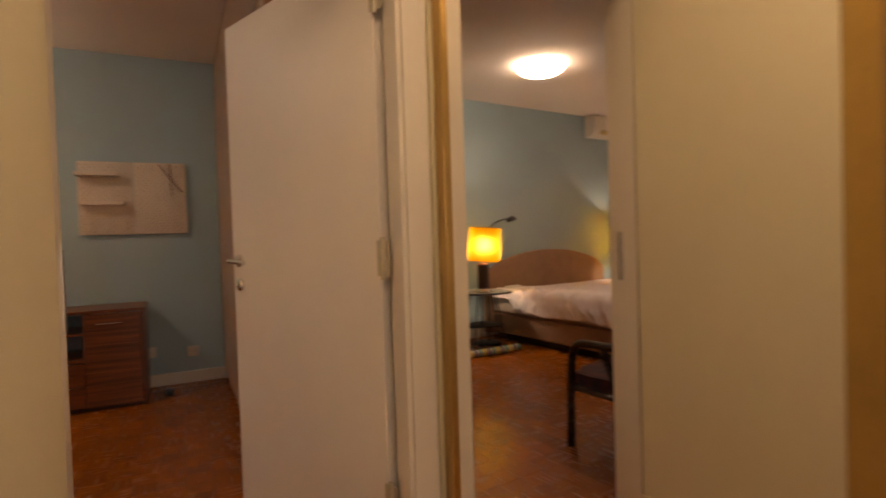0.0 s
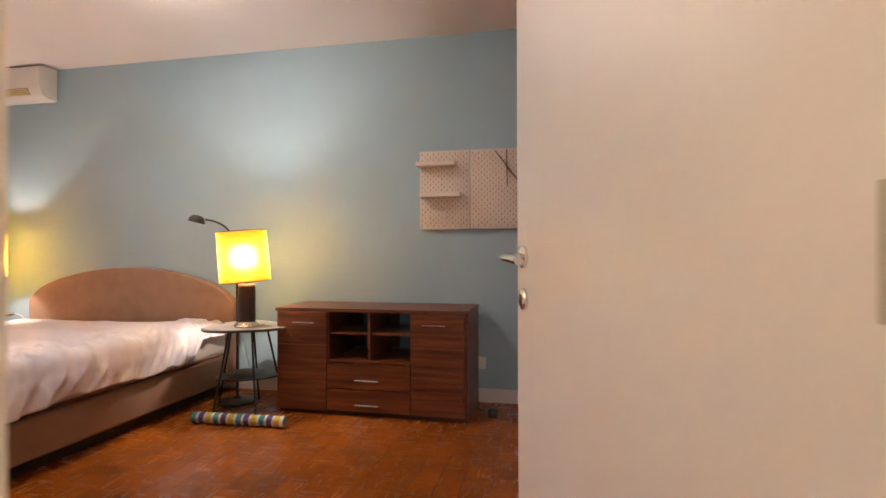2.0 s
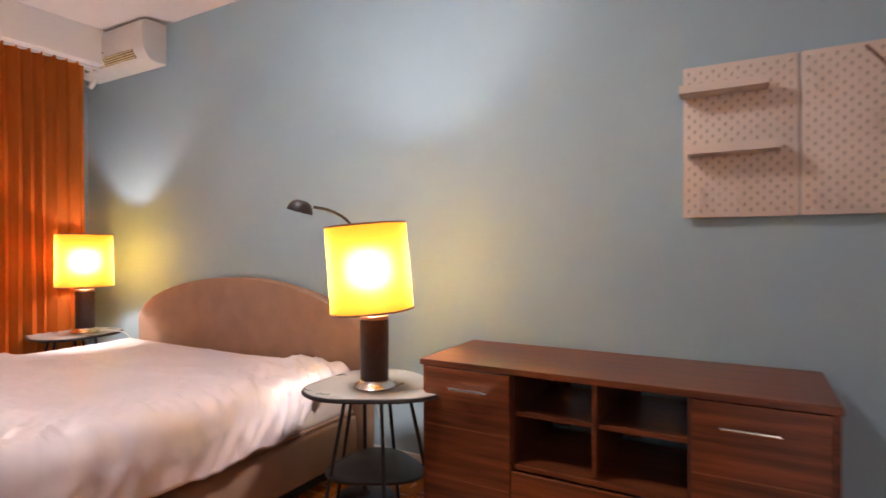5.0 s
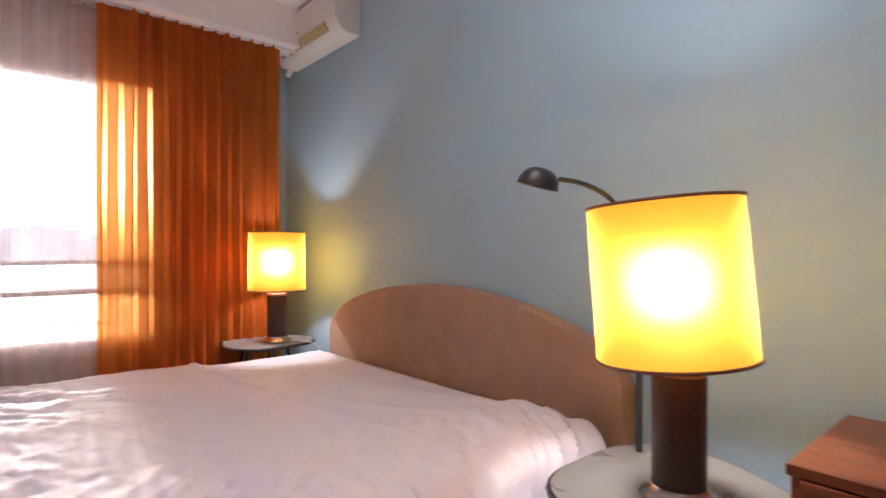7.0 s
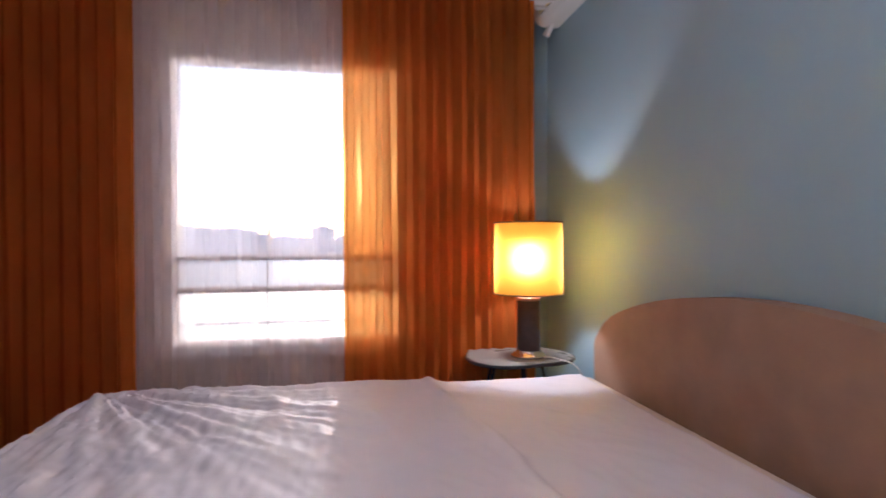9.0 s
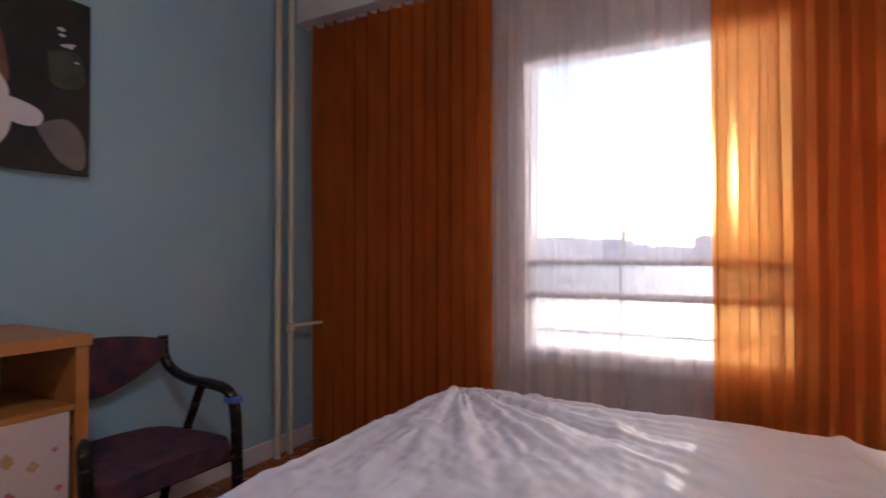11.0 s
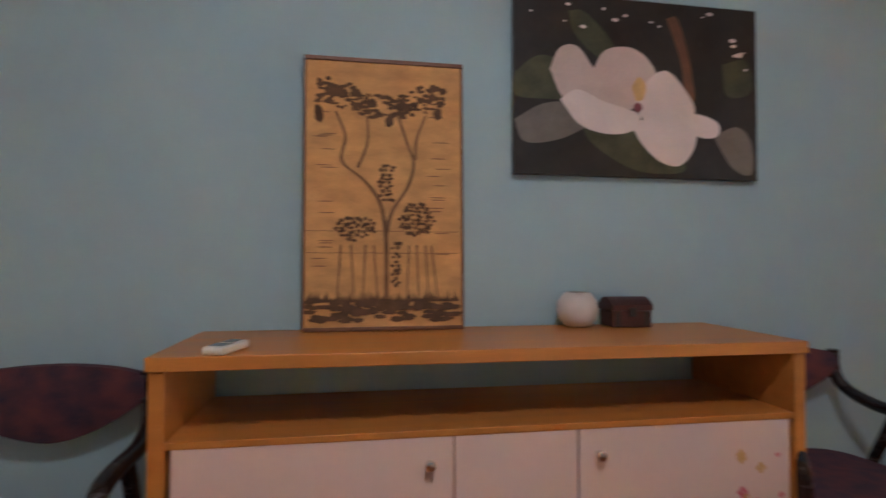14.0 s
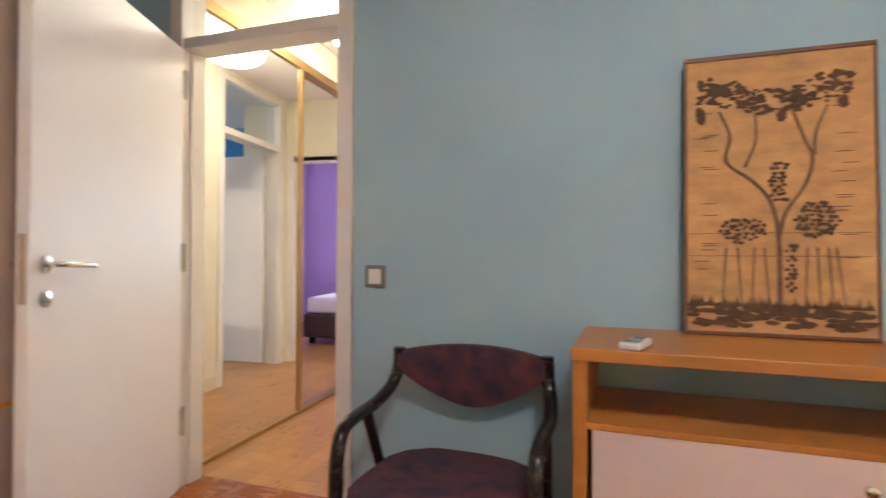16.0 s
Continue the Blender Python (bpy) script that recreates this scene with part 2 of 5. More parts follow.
CHAIR_FABRIC = material("dark_patterned_upholstery", (0.075, 0.022, 0.024), 0.9, vary=0.8, scale=14, fine=300, bump=0.4, dark=(0.018, 0.018, 0.04))
PORCELAIN = material("frosted_white_glass", (0.66, 0.58, 0.54), 0.3, vary=0.04, scale=12)
CHEST_RED = material("oxblood_box_wood", (0.06, 0.016, 0.014), 0.4, vary=0.3, scale=14)
STRIPE_WHITE = material("cotton_stripe_white", (0.72, 0.66, 0.56), 0.9, vary=0.05, scale=20, fine=400)
STRIPE_TEAL = material("cotton_stripe_teal", (0.05, 0.26, 0.27), 0.9, vary=0.08, scale=20, fine=400)
STRIPE_YELLOW = material("cotton_stripe_yellow", (0.62, 0.45, 0.05), 0.9, vary=0.08, scale=20, fine=400)
STRIPE_VIOLET = material("cotton_stripe_violet", (0.10, 0.06, 0.16), 0.9, vary=0.08, scale=20, fine=400)
SCREEN_GREY = material("remote_screen", (0.16, 0.18, 0.18), 0.25, vary=0.05)
BLUE_TAG = material("blue_sticker", (0.12, 0.20, 0.60), 0.4, vary=0.05)
PINK_STICKER = material("pink_sticker", (0.62, 0.14, 0.18), 0.5, vary=0.1)
ORANGE_STICKER = material("ochre_sticker", (0.62, 0.36, 0.14), 0.5, vary=0.1)
SHADE_CLOTH = cloth("yellow_shade_cloth", (0.22, 0.095, 0.005), (0.80, 0.345, 0.020), 0.27, vary=0.03, onward=(0.20, 1.0, (1.0, 0.67, 0.11), 1.5))
ORANGE_CURTAIN = cloth("orange_curtain_cloth", (0.52, 0.130, 0.020), (0.95, 0.31, 0.045), 0.46, vary=0.14, bands=(1, 1, 0.35), onward=(0.17, 0.55, (0.98, 0.60, 0.20), 1.2))
SHEER = cloth("sheer_curtain_cloth", (0.84, 0.70, 0.67), (0.95, 0.86, 0.83), 0.60, clear=0.42, vary=0.04)
PANE = glass("window_glass")
FROSTED = glass("frosted_glass", (0.94, 0.93, 0.88))
FROSTED.node_tree.nodes["Principled BSDF"].inputs["Roughness"].default_value = 0.55
# translucent material for the panel added to brighten the transom
MILKY = glass("transom_glow_panel", (0.27, 0.31, 0.37))
MILKY.node_tree.nodes["Principled BSDF"].inputs["Roughness"].default_value = 0.8
MILKY.node_tree.nodes["Principled BSDF"].inputs["Transmission Weight"].default_value = 0.6
MIRROR = bpy.data.materials.new("mirror_silver")
MIRROR.use_nodes = True
MIRROR.node_tree.nodes["Principled BSDF"].inputs["Base Color"].default_value = (0.90, 0.88, 0.84, 1)
MIRROR.node_tree.nodes["Principled BSDF"].inputs["Metallic"].default_value = 1
MIRROR.node_tree.nodes["Principled BSDF"].inputs["Roughness"].default_value = 0.015
LAMP_GLASS = glowing("lit_opal_glass", (1.0, 0.91, 0.81), DOME_GLOW)
HALL_GLASS = glowing("lit_hall_opal_glass", (1.0, 0.86, 0.62), HALL_GLOW)
BULB_GLASS = glowing("lit_bulb", (1.0, 0.9, 0.75), 4.0)
# the haze of distance is mixed into these two pale colours
CITY = material("haze_tinted_city", (0.50, 0.58, 0.70), 0.9, vary=0.15, scale=0.05, fine=0.5)
GROUND = material("haze_tinted_ground", (0.34, 0.36, 0.38), 0.95, vary=0.2, scale=0.02, fine=0.3)

# ---- mesh helpers ----


def link(name, bm, mat, parent=None, label="", smooth=False):
    me = bpy.data.meshes.new(name)
    bmesh.ops.recalc_face_normals(bm, faces=bm.faces)
    if smooth:
        for f in bm.faces:
            f.smooth = True
    bm.to_mesh(me)
    bm.free()
    for m in mat if isinstance(mat, (list, tuple)) else (mat,):
        me.materials.append(m)
    if smooth:
        me.set_sharp_from_angle(angle=radians(38))
    ob = new(name, me)
    if parent:
        ob.parent = parent
    if label:
        tagged(ob, label=label)
    return ob


def part(name, bm, mat, parent, label="", smooth=False):
    return link(name, bm, mat, parent, label, smooth)


def thing(name, m, label, category, group="", kind=""):
    ob = new(name)
    ob.empty_display_size = 0.1
    ob.matrix_world = m
    return tagged(ob, label, category, group, kind)


def structure(name, bm, mat, label, category):
    return tagged(link(name, bm, mat), label, category, kind="structure")


def add_box(bm, x0, x1, y0, y1, z0, z1):
    vs = bmesh.ops.create_cube(bm, size=1.0)["verts"]
    for v in vs:
        v.co = Vector((x0 + (v.co.x + 0.5) * (x1 - x0), y0 + (v.co.y + 0.5) * (y1 - y0), z0 + (v.co.z + 0.5) * (z1 - z0)))
    return vs


def box(x0, x1, y0, y1, z0, z1, soft=0.0, steps=2):
    bm = bmesh.new()
    add_box(bm, x0, x1, y0, y1, z0, z1)
    if soft:
        bmesh.ops.bevel(bm, geom=bm.edges[:], offset=soft, segments=steps, affect="EDGES", profile=0.5)
    return bm


def lathe(rings, sides=32, x=0.0, y=0.0, capped=True):
    """A turned body from (radius, z) rings."""
    bm = bmesh.new()
    rows = [[bm.verts.new((x + r * math.cos(2 * math.pi * k / sides), y + r * math.sin(2 * math.pi * k / sides), z)) for k in range(sides)] for r, z in rings]
    for a, b in zip(rows, rows[1:]):
        for k in range(sides):
            bm.faces.new((a[k], a[(k + 1) % sides], b[(k + 1) % sides], b[k]))
    if capped:
        bm.faces.new(rows[0])
        bm.faces.new(rows[-1])
    return bm


def add_tube(bm, points, radius, sides=8):
    points = [Vector(p) for p in points]
    side = None
    rows = []
    for i, p in enumerate(points):
        way = (points[min(i + 1, len(points) - 1)] - points[max(i - 1, 0)]).normalized()
        if side is None:
            side = way.orthogonal().normalized()
        side = (side - way * side.dot(way)).normalized()
        up = way.cross(side)
        r = radius[i] if isinstance(radius, (list, tuple)) else radius
        rows.append([bm.verts.new(p + r * (side * math.cos(2 * math.pi * k / sides) + up * math.sin(2 * math.pi * k / sides))) for k in range(sides)])
    for a, b in zip(rows, rows[1:]):
        for k in range(sides):
            bm.faces.new((a[k], a[(k + 1) % sides], b[(k + 1) % sides], b[k]))
    bm.faces.new(rows[0])
    bm.faces.new(rows[-1])


def tube(points, radius, sides=8):
    bm = bmesh.new()
    add_tube(bm, points, radius, sides)
    return bm


def prism(outline, z0, z1, soft=0.0):
    """An upright slab from an outline in x and y."""
    bm = bmesh.new()
    low = [bm.verts.new((x, y, z0)) for x, y in outline]
    high = [bm.verts.new((x, y, z1)) for x, y in outline]
    bm.faces.new(low)
    bm.faces.new(high)
    n = len(outline)
    for k in range(n):
        bm.faces.new((low[k], low[(k + 1) % n], high[(k + 1) % n], high[k]))
    if soft:
        rims = [e for e in bm.edges if abs(e.verts[0].co.z - e.verts[1].co.z) < 1e-6]
        bmesh.ops.bevel(bm, geom=rims, offset=soft, segments=2, affect="EDGES", profile=0.5)
    return bm


def curve_through(points, steps=8):
    """A smooth line through points."""
    pts = [Vector(p) for p in points]
    pts = [2 * pts[0] - pts[1], *pts, 2 * pts[-1] - pts[-2]]
    out = []
    for i in range(1, len(pts) - 2):
        for k in range(steps):
            t = k / steps
            a, b, c, d = pts[i - 1 : i + 3]
            out.append(0.5 * (2 * b + (c - a) * t + (2 * a - 5 * b + 4 * c - d) * t * t + (3 * b - a - 3 * c + d) * t**3))
    return [*out, pts[-2]]


def wall_x(name, x0, x1, y0, y1, z0, z1, holes, mat, label):
    """A wall along y with openings (y0, y1, z0, z1) through it."""
    return wall(name, (x0, x1), (y0, y1), z0, z1, holes, mat, label, False)


def wall_y(name, y0, y1, x0, x1, z0, z1, holes, mat, label):
    """A wall along x with openings (x0, x1, z0, z1) through it."""
    return wall(name, (y0, y1), (x0, x1), z0, z1, holes, mat, label, True)


def wall(name, thick, run, z0, z1, holes, mat, label, along_x):
    bm = bmesh.new()

    def block(a, b, low, high):
        if b - a > 1e-4 and high - low > 1e-4:
            if along_x:
                add_box(bm, a, b, thick[0], thick[1], low, high)
            else:
                add_box(bm, thick[0], thick[1], a, b, low, high)

    at = run[0]
    for a, b, low, high in sorted(holes):
        block(at, a, z0, z1)
        block(a, b, z0, low)
        block(a, b, high, z1)
        at = b
    block(at, run[1], z0, z1)
    return structure(name, bm, mat, label, "wall")


# ---- structure ----
TOP = 2.615
HEAD, DOOR, WIN = 4.0, 0.69, -4.56
HALL = 0.555
wall_y("wall_north", HEAD, HEAD + 0.2, -4.86, 1.1, 0, TOP, [], BLUE_PAINT, "matt grey-blue painted bedroom wall behind the bed")
wall_x("wall_west_alcove", WIN - 0.5, WIN - 0.3, 3.2, HEAD, 0, TOP, [], BLUE_PAINT, "grey-blue painted wall of the alcove behind the curtain")
wall_x("wall_west", WIN - 0.3, WIN, DOOR, 3.40, 0, TOP, [(1.93, 3.10, 0.58, 2.22)], WARM_WHITE, "warm white painted outer wall with the window")
wall_y("wall_south", DOOR - 0.07, DOOR, WIN, 0.95, 0, TOP, [(-0.345, 0.63, 0, TOP)], BLUE_PAINT, "matt grey-blue painted wall beside the bedroom door")
wall_y("wall_hall_north", HALL, DOOR - 0.07, WIN, 0.95, 0, TOP, [(-0.345, 0.63, 0, TOP)], CREAM_PAINT, "cream painted hall side of the door wall")
wall_x("wall_east", 0.95, 1.1, HALL, HEAD, 0, TOP, [], BLUE_PAINT, "grey-blue painted wall behind the wardrobe")
wall_x("wall_hall_west", -0.395, -0.255, -2.06, HALL, 0, TOP, [(-1.99, -0.96, 0, 2.58)], CREAM_PAINT, "cream painted hall wall with a doorway")
wall_y("wall_hall_south", -2.18, -2.06, -0.74, 1.1, 0, TOP, [(-0.24, 0.60, 0, 2.06)], CREAM_PAINT, "cream painted hall end wall with a doorway")
wall_x("wall_hall_east", 1.0, 1.1, -2.06, HALL, 0, TOP, [], CREAM_PAINT, "cream painted wall behind the hall wardrobe")
wall_y("wall_blue_room_north", 0.40, HALL, WIN, -0.395, 0, TOP, [], DEEP_BLUE, "deep blue painted wall of the next room")
wall_y("wall_blue_room_south", -3.1, -2.98, WIN, -0.70, 0, TOP, [], DEEP_BLUE, "deep blue painted wall of the next room")
wall_x("wall_blue_room_west", WIN - 0.3, WIN, -3.1, 0.55, 0, TOP, [(-2.3, -0.5, 0.8, 2.2)], DEEP_BLUE, "deep blue painted outer wall of the next room")
wall_x("wall_blue_room_east", -0.74, -0.70, -2.98, -2.18, 0, TOP, [], DEEP_BLUE, "deep blue painted wall of the next room")
wall_x("wall_violet_room_west", -1.6, -1.5, -5.2, -3.1, 0, TOP, [], VIOLET, "violet painted wall of the far room")
wall_x("wall_violet_room_inner", -0.69, -0.66, -3.1, -2.19, 0, TOP, [], VIOLET, "violet painted wall of the far room")
wall_y("wall_violet_room_north", -3.13, -3.105, -1.5, -0.66, 0, TOP, [], VIOLET, "violet painted wall of the far room")
wall_x("wall_violet_room_east", 1.9, 2.0, -5.2, -2.18, 0, TOP, [], VIOLET, "violet painted wall of the far room")
wall_y("wall_violet_room_back", -2.185, -2.18, 0.34, 1.9, 0, TOP, [], VIOLET, "violet painted wall of the far room")
wall_y("wall_violet_room_south", -5.2, -5.1, -1.6, 2.0, 0, TOP, [(-0.5, 0.9, 0.9, 2.1)], VIOLET, "violet painted outer wall of the far room")
structure("ceiling", box(-4.86, 2.0, -5.2, 4.2, TOP, TOP + 0.2), CEILING_PAINT, "plain white painted ceiling", "ceiling")
floor = structure("floor", box(-4.86, 2.0, -5.2, 4.2, -0.2, -0.008), PARQUET_JOINT, "orange-brown mosaic parquet floor, varnished and worn", "floor")
structure("curtain_beam", box(WIN + 0.002, -4.33, DOOR, HEAD, 2.375, TOP, 0.006), CEILING_PAINT, "white plastered boxed beam over the curtains", "beam")


def board(name, x0, x1, y0, y1, z0, z1, mat, label, category="trim"):
    return structure(name, box(x0, x1, y0, y1, z0, z1, 0.003), mat, label, category)


board("baseboard", -4.56, 0.29, HEAD - 0.015, HEAD - 0.001, 0, 0.095, WHITE_GLOSS, "white painted wooden baseboard", "baseboard")
board("baseboard", WIN + 0.001, -0.346, DOOR + 0.001, DOOR + 0.016, 0, 0.095, WHITE_GLOSS, "white painted wooden baseboard", "baseboard")
board("baseboard", WIN + 0.001, WIN + 0.015, DOOR + 0.016, HEAD - 0.016, 0, 0.095, WHITE_GLOSS, "white painted wooden baseboard", "baseboard")
board("baseboard", -0.254, -0.242, -0.95, HALL - 0.001, 0, 0.11, CREAM_GLOSS, "cream painted wooden baseboard", "baseboard")


def door_frame(m, half, deep, top, bar, mat, label, glazed=True):
    """A doorway's lining with a fanlight over the bar; x runs across it, y through it."""
    ob = thing("door_frame", m, label, "door frame", kind="structure")
    for s in (-1, 1):
        bm = bmesh.new()
        add_box(bm, s * half, s * (half + 0.07), -0.008, deep + 0.008, 0, top)
        add_box(bm, s * (half - 0.012), s * half, 0.01, deep - 0.05, 0, bar)
        part("jamb", bm, mat, ob)
    part("transom_bar", box(-half, half, 0.0, deep, bar, bar + 0.055, 0.004), mat, ob)
    part("head_rail", box(-half, half, 0.0, deep, top - 0.05, top - 0.002, 0.003), mat, ob)
    if glazed:
        pane = part("fanlight_pane", box(-half, half, deep * 0.5 - 0.003, deep * 0.5 + 0.003, bar + 0.056, top - 0.051), PANE, ob)
        pane.visible_shadow = False
    return ob


# bedroom door: lining, and the leaf standing open into the room
door_frame(pose(0.1425, HALL, 0, 0, 0, 0), 0.4125, DOOR - HALL, TOP, 2.03, WHITE_GLOSS, "white glossy door lining with a glazed fanlight")
leaf_way = math.degrees(math.atan2(1.60 - 0.708, 0.203 - 0.552))
leaf = thing("door_leaf", pose(0.552, 0.708, 0.008, 0, 0, leaf_way), "smooth white flush bedroom door standing open", "door")
LEAF = 0.955
part("panel", box(0.012, LEAF, -0.02, 0.02, 0, 2.012, 0.002), DOOR_WHITE, leaf)
for side in (1, -1):
    part("handle_plate", box(LEAF - 0.075, LEAF - 0.035, side * 0.0201, side * 0.0206, 1.0, 1.12), DOOR_WHITE, leaf)
    bmh = tube([(LEAF - 0.058, side * 0.0206, 1.042), (LEAF - 0.058, side * 0.028, 1.042), (LEAF - 0.058, side * 0.031, 1.042)], [0.027, 0.027, 0.021], 24)
    part("handle_rose", bmh, CHROME, leaf, "polished steel rose", True)
    arm = curve_through([(LEAF - 0.058, side * 0.03, 1.042), (LEAF - 0.058, side * 0.066, 1.042), (LEAF - 0.075, side * 0.076, 1.042), (LEAF - 0.135, side * 0.080, 1.04), (LEAF - 0.198, side * 0.080, 1.036)], 5)
    part("handle", tube(arm, 0.0095, 10), CHROME, leaf, "polished steel lever handle", True)
    part("keyhole_rose", tube([(LEAF - 0.058, side * 0.0206, 0.942), (LEAF - 0.058, side * 0.027, 0.942), (LEAF - 0.058, side * 0.030, 0.942)], [0.026, 0.026, 0.02], 24), CHROME, leaf, "", True)
    # raised black block, painted as the shade in the keyhole
    part("keyhole", box(LEAF - 0.062, LEAF - 0.054, side * 0.030, side * 0.0308, 0.929, 0.955), GAP_SHADE, leaf)
part("lock_plate", box(LEAF, LEAF + 0.0015, -0.011, 0.011, 0.93, 1.13), CHROME, leaf, "brushed steel lock plate")
for z in (0.25, 1.00, 1.80):
    bmh = tube([(-0.004, 0.024, z - 0.01), (-0.004, 0.024, z + 0.12)], 0.009, 12)
    add_box(bmh, 0.0, 0.026, 0.0201, 0.0222, z, z + 0.11)
    add_box(bmh, -0.03, -0.004, 0.0201, 0.0222, z, z + 0.11)
    part("hinge", bmh, HINGE_STEEL, leaf, "bare steel hinge", True)
strike = tagged(link("strike_plate", box(-0.2580, -0.2563, 0.625, 0.648, 0.93, 1.12), CHROME), "steel strike plate let into the door lining", "strike plate")

# hall wardrobe with mirrored sliding doors
hall_wardrobe = thing("mirror_wardrobe", pose(0.68, 0, 0, 0, 0, 3.5), "built-in hall wardrobe with bronze-framed mirrored sliding doors", "wardrobe")
part("bottom_rail", box(-0.012, 0.10, -2.03, HALL - 0.01, 0.0, 0.022, 0.002), BRASS, hall_wardrobe)
part("top_rail", box(-0.012, 0.10, -2.03, HALL - 0.01, 2.34, 2.40, 0.002), BRASS, hall_wardrobe)
part("upper_panel", box(0.0, 0.05, -2.03, HALL - 0.01, 2.402, TOP - 0.002), CREAM_GLOSS, hall_wardrobe)
for n, (y0, y1, x0) in enumerate(((-0.508, 0.535, 0.0), (-1.44, -0.455, 0.03), (-2.03, -1.38, 0.0))):
    door = part("sliding_door", box(x0 + 0.004, x0 + 0.020, y0 + 0.02, y1 - 0.02, 0.024, 2.338), MIRROR, hall_wardrobe, "clear mirrored sliding door")
    for a in (y0, y1 - 0.045):
        part("stile", box(x0 - 0.008, x0 + 0.024, a, a + 0.045, 0.023, 2.339, 0.004), BRASS, door)
structure("filler_strip", box(0.632, 0.70, 0.545, HALL, 0, TOP - 0.001), CREAM_GLOSS, "cream painted filler strip beside the sliding doors", "trim")

# next room's doorway in the hall, its open leaf
door_frame(pose(-0.255, -1.475, 0, 0, 0, 90), 0.443, 0.14, 2.58, 2.08, WHITE_GLOSS, "white glossy hall door lining with a glazed fanlight")
leaf2 = thing("door_leaf", pose(-0.415, -1.905, 0.008, 0, 0, 184), "smooth white flush door standing open into a blue room", "door")
part("panel", box(0.0, 0.85, -0.02, 0.02, 0, 2.04, 0.002), DOOR_WHITE, leaf2)
for side in (1, -1):
    part("handle_rose", tube([(0.72, side * 0.02, 1.05), (0.72, side * 0.03, 1.05)], 0.026, 18), CHROME, leaf2, "", True)
    part("handle", tube([(0.72, side * 0.03, 1.05), (0.72, side * 0.065, 1.05), (0.70, side * 0.07, 1.05), (0.60, side * 0.07, 1.05)], 0.009, 10), CHROME, leaf2, "steel lever handle", True)
for z in (0.25, 1.0, 1.75):
    part("hinge", tube([(-0.006, 0.026, z), (-0.006, 0.026, z + 0.1)], 0.008, 10), CHROME, leaf2, "steel hinge", True)
door_frame(pose(0.18, -2.18, 0), 0.35, 0.12, 2.06, 2.0, WHITE_GLOSS, "white glossy door lining at the hall's end", False)

# dome lamps
def dome_lamp(place, radius, mat, label):
    ob = thing("ceiling_lamp", pose(*place), label, "ceiling lamp")
    part("mount", lathe([(radius * 0.62, -0.025), (radius * 0.62, TOP - place[2] - 0.001)], 32), WHITE_PLASTIC, ob, "", True)
    rings = [(radius * math.cos(a), -0.025 - 0.085 * math.sin(a)) for a in [radians(v) for v in range(0, 90, 9)]] + [(0.002, -0.11)]
    part("glass_dome", lathe(rings, 40), mat, ob, "glowing opal glass dome", True)
    return ob


dome_lamp((-1.88, 2.72, TOP), 0.21, LAMP_GLASS, "round opal glass ceiling lamp, lit")
dome_lamp((0.22, -0.45, TOP - 0.11), 0.20, HALL_GLASS, "round opal glass hall ceiling lamp, lit")

# bedroom wardrobe along the east wall
wardrobe = thing("wardrobe", pose(0.29, 1.34, 0), "tall alder wardrobe with doors darkened to taupe and slanting inlay strips", "wardrobe")
part("carcass", box(0.022, 0.655, 0.0, 2.655, 0.0, TOP - 0.004), WARDROBE_BROWN, wardrobe)
for k in range(5):
    y0 = 0.003 + k * 0.53
    d = part("door", box(0.0, 0.020, y0, y0 + 0.526, 0.07, 2.06, 0.002), SHADED_LAMINATE, wardrobe, "laminate door, darkened to taupe for the shade on it")
    part("upper_door", box(0.0, 0.020, y0, y0 + 0.526, 2.066, TOP - 0.03, 0.002), SHADED_LAMINATE, wardrobe, "laminate upper door, darkened to taupe for the shade on it")
    part("door_edge", box(-0.0012, 0.0, y0, y0 + 0.012, 0.07, 2.06), ALDER, d, "alder edge strip")
    part("door_edge", box(-0.0012, 0.0, y0 + 0.514, y0 + 0.526, 0.07, 2.06), ALDER, d, "alder edge strip")
    part("inlay", box(-0.0016, 0.0, y0 + 0.0125, y0 + 0.5135, 0.640, 0.652), ALDER, d, "alder inlay strip")
    slant = [(y0 + 0.513, 1.78), (y0 + 0.513, 1.792), (y0 + 0.0125, 2.052), (y0 + 0.0125, 2.040)]
    bm = bmesh.new()
    bm.faces.new([bm.verts.new((-0.0014, *p)) for p in slant])
    part("inlay", bm, ALDER, d, "slanting alder inlay strip")
part("plinth", box(0.03, 0.64, 0.0, 2.65, 0.0, 0.068), PLUM_DARK, wardrobe)

# window
window = thing("window_1", pose(WIN, 2.515, 0.58), "white framed window with a fixed lower light, closed", "window", kind="structure")
WY, WZ = 0.585, 1.64
bm = bmesh.new()
for a, b in ((-WY, -WY + 0.055), (WY - 0.055, WY)):
    add_box(bm, -0.10, -0.03, a, b, 0, WZ)
for a, b in ((0.0, 0.05), (1.42, 1.56)):
    add_box(bm, -0.101, -0.029, -WY + 0.055, WY - 0.055, a, b)
part("window_frame", bm, WHITE_GLOSS, window)
for z0, z1 in ((0.285, 0.315), (0.448, 0.475)):
    part("transom", box(-0.11, -0.02, -WY + 0.055, WY - 0.055, z0, z1, 0.005), WHITE_GLOSS, window, "white window transom")
# added panel: lets daylight through so the transom band looks bright
milky = part("transom_glow_panel", box(-0.070, -0.060, -WY + 0.055, WY - 0.055, 0.3155, 0.4475), MILKY, window, "milky white panel added so that the transom glows")
milky.visible_shadow = False
part("shutter_box", box(-0.12, -0.012, -WY, WY, 1.56, WZ, 0.004), WHITE_GLOSS, window, "white roller shutter box")
part("window_sill", box(-0.11, 0.03, -WY - 0.03, WY + 0.03, -0.03, 0.0, 0.006), WHITE_GLOSS, window)
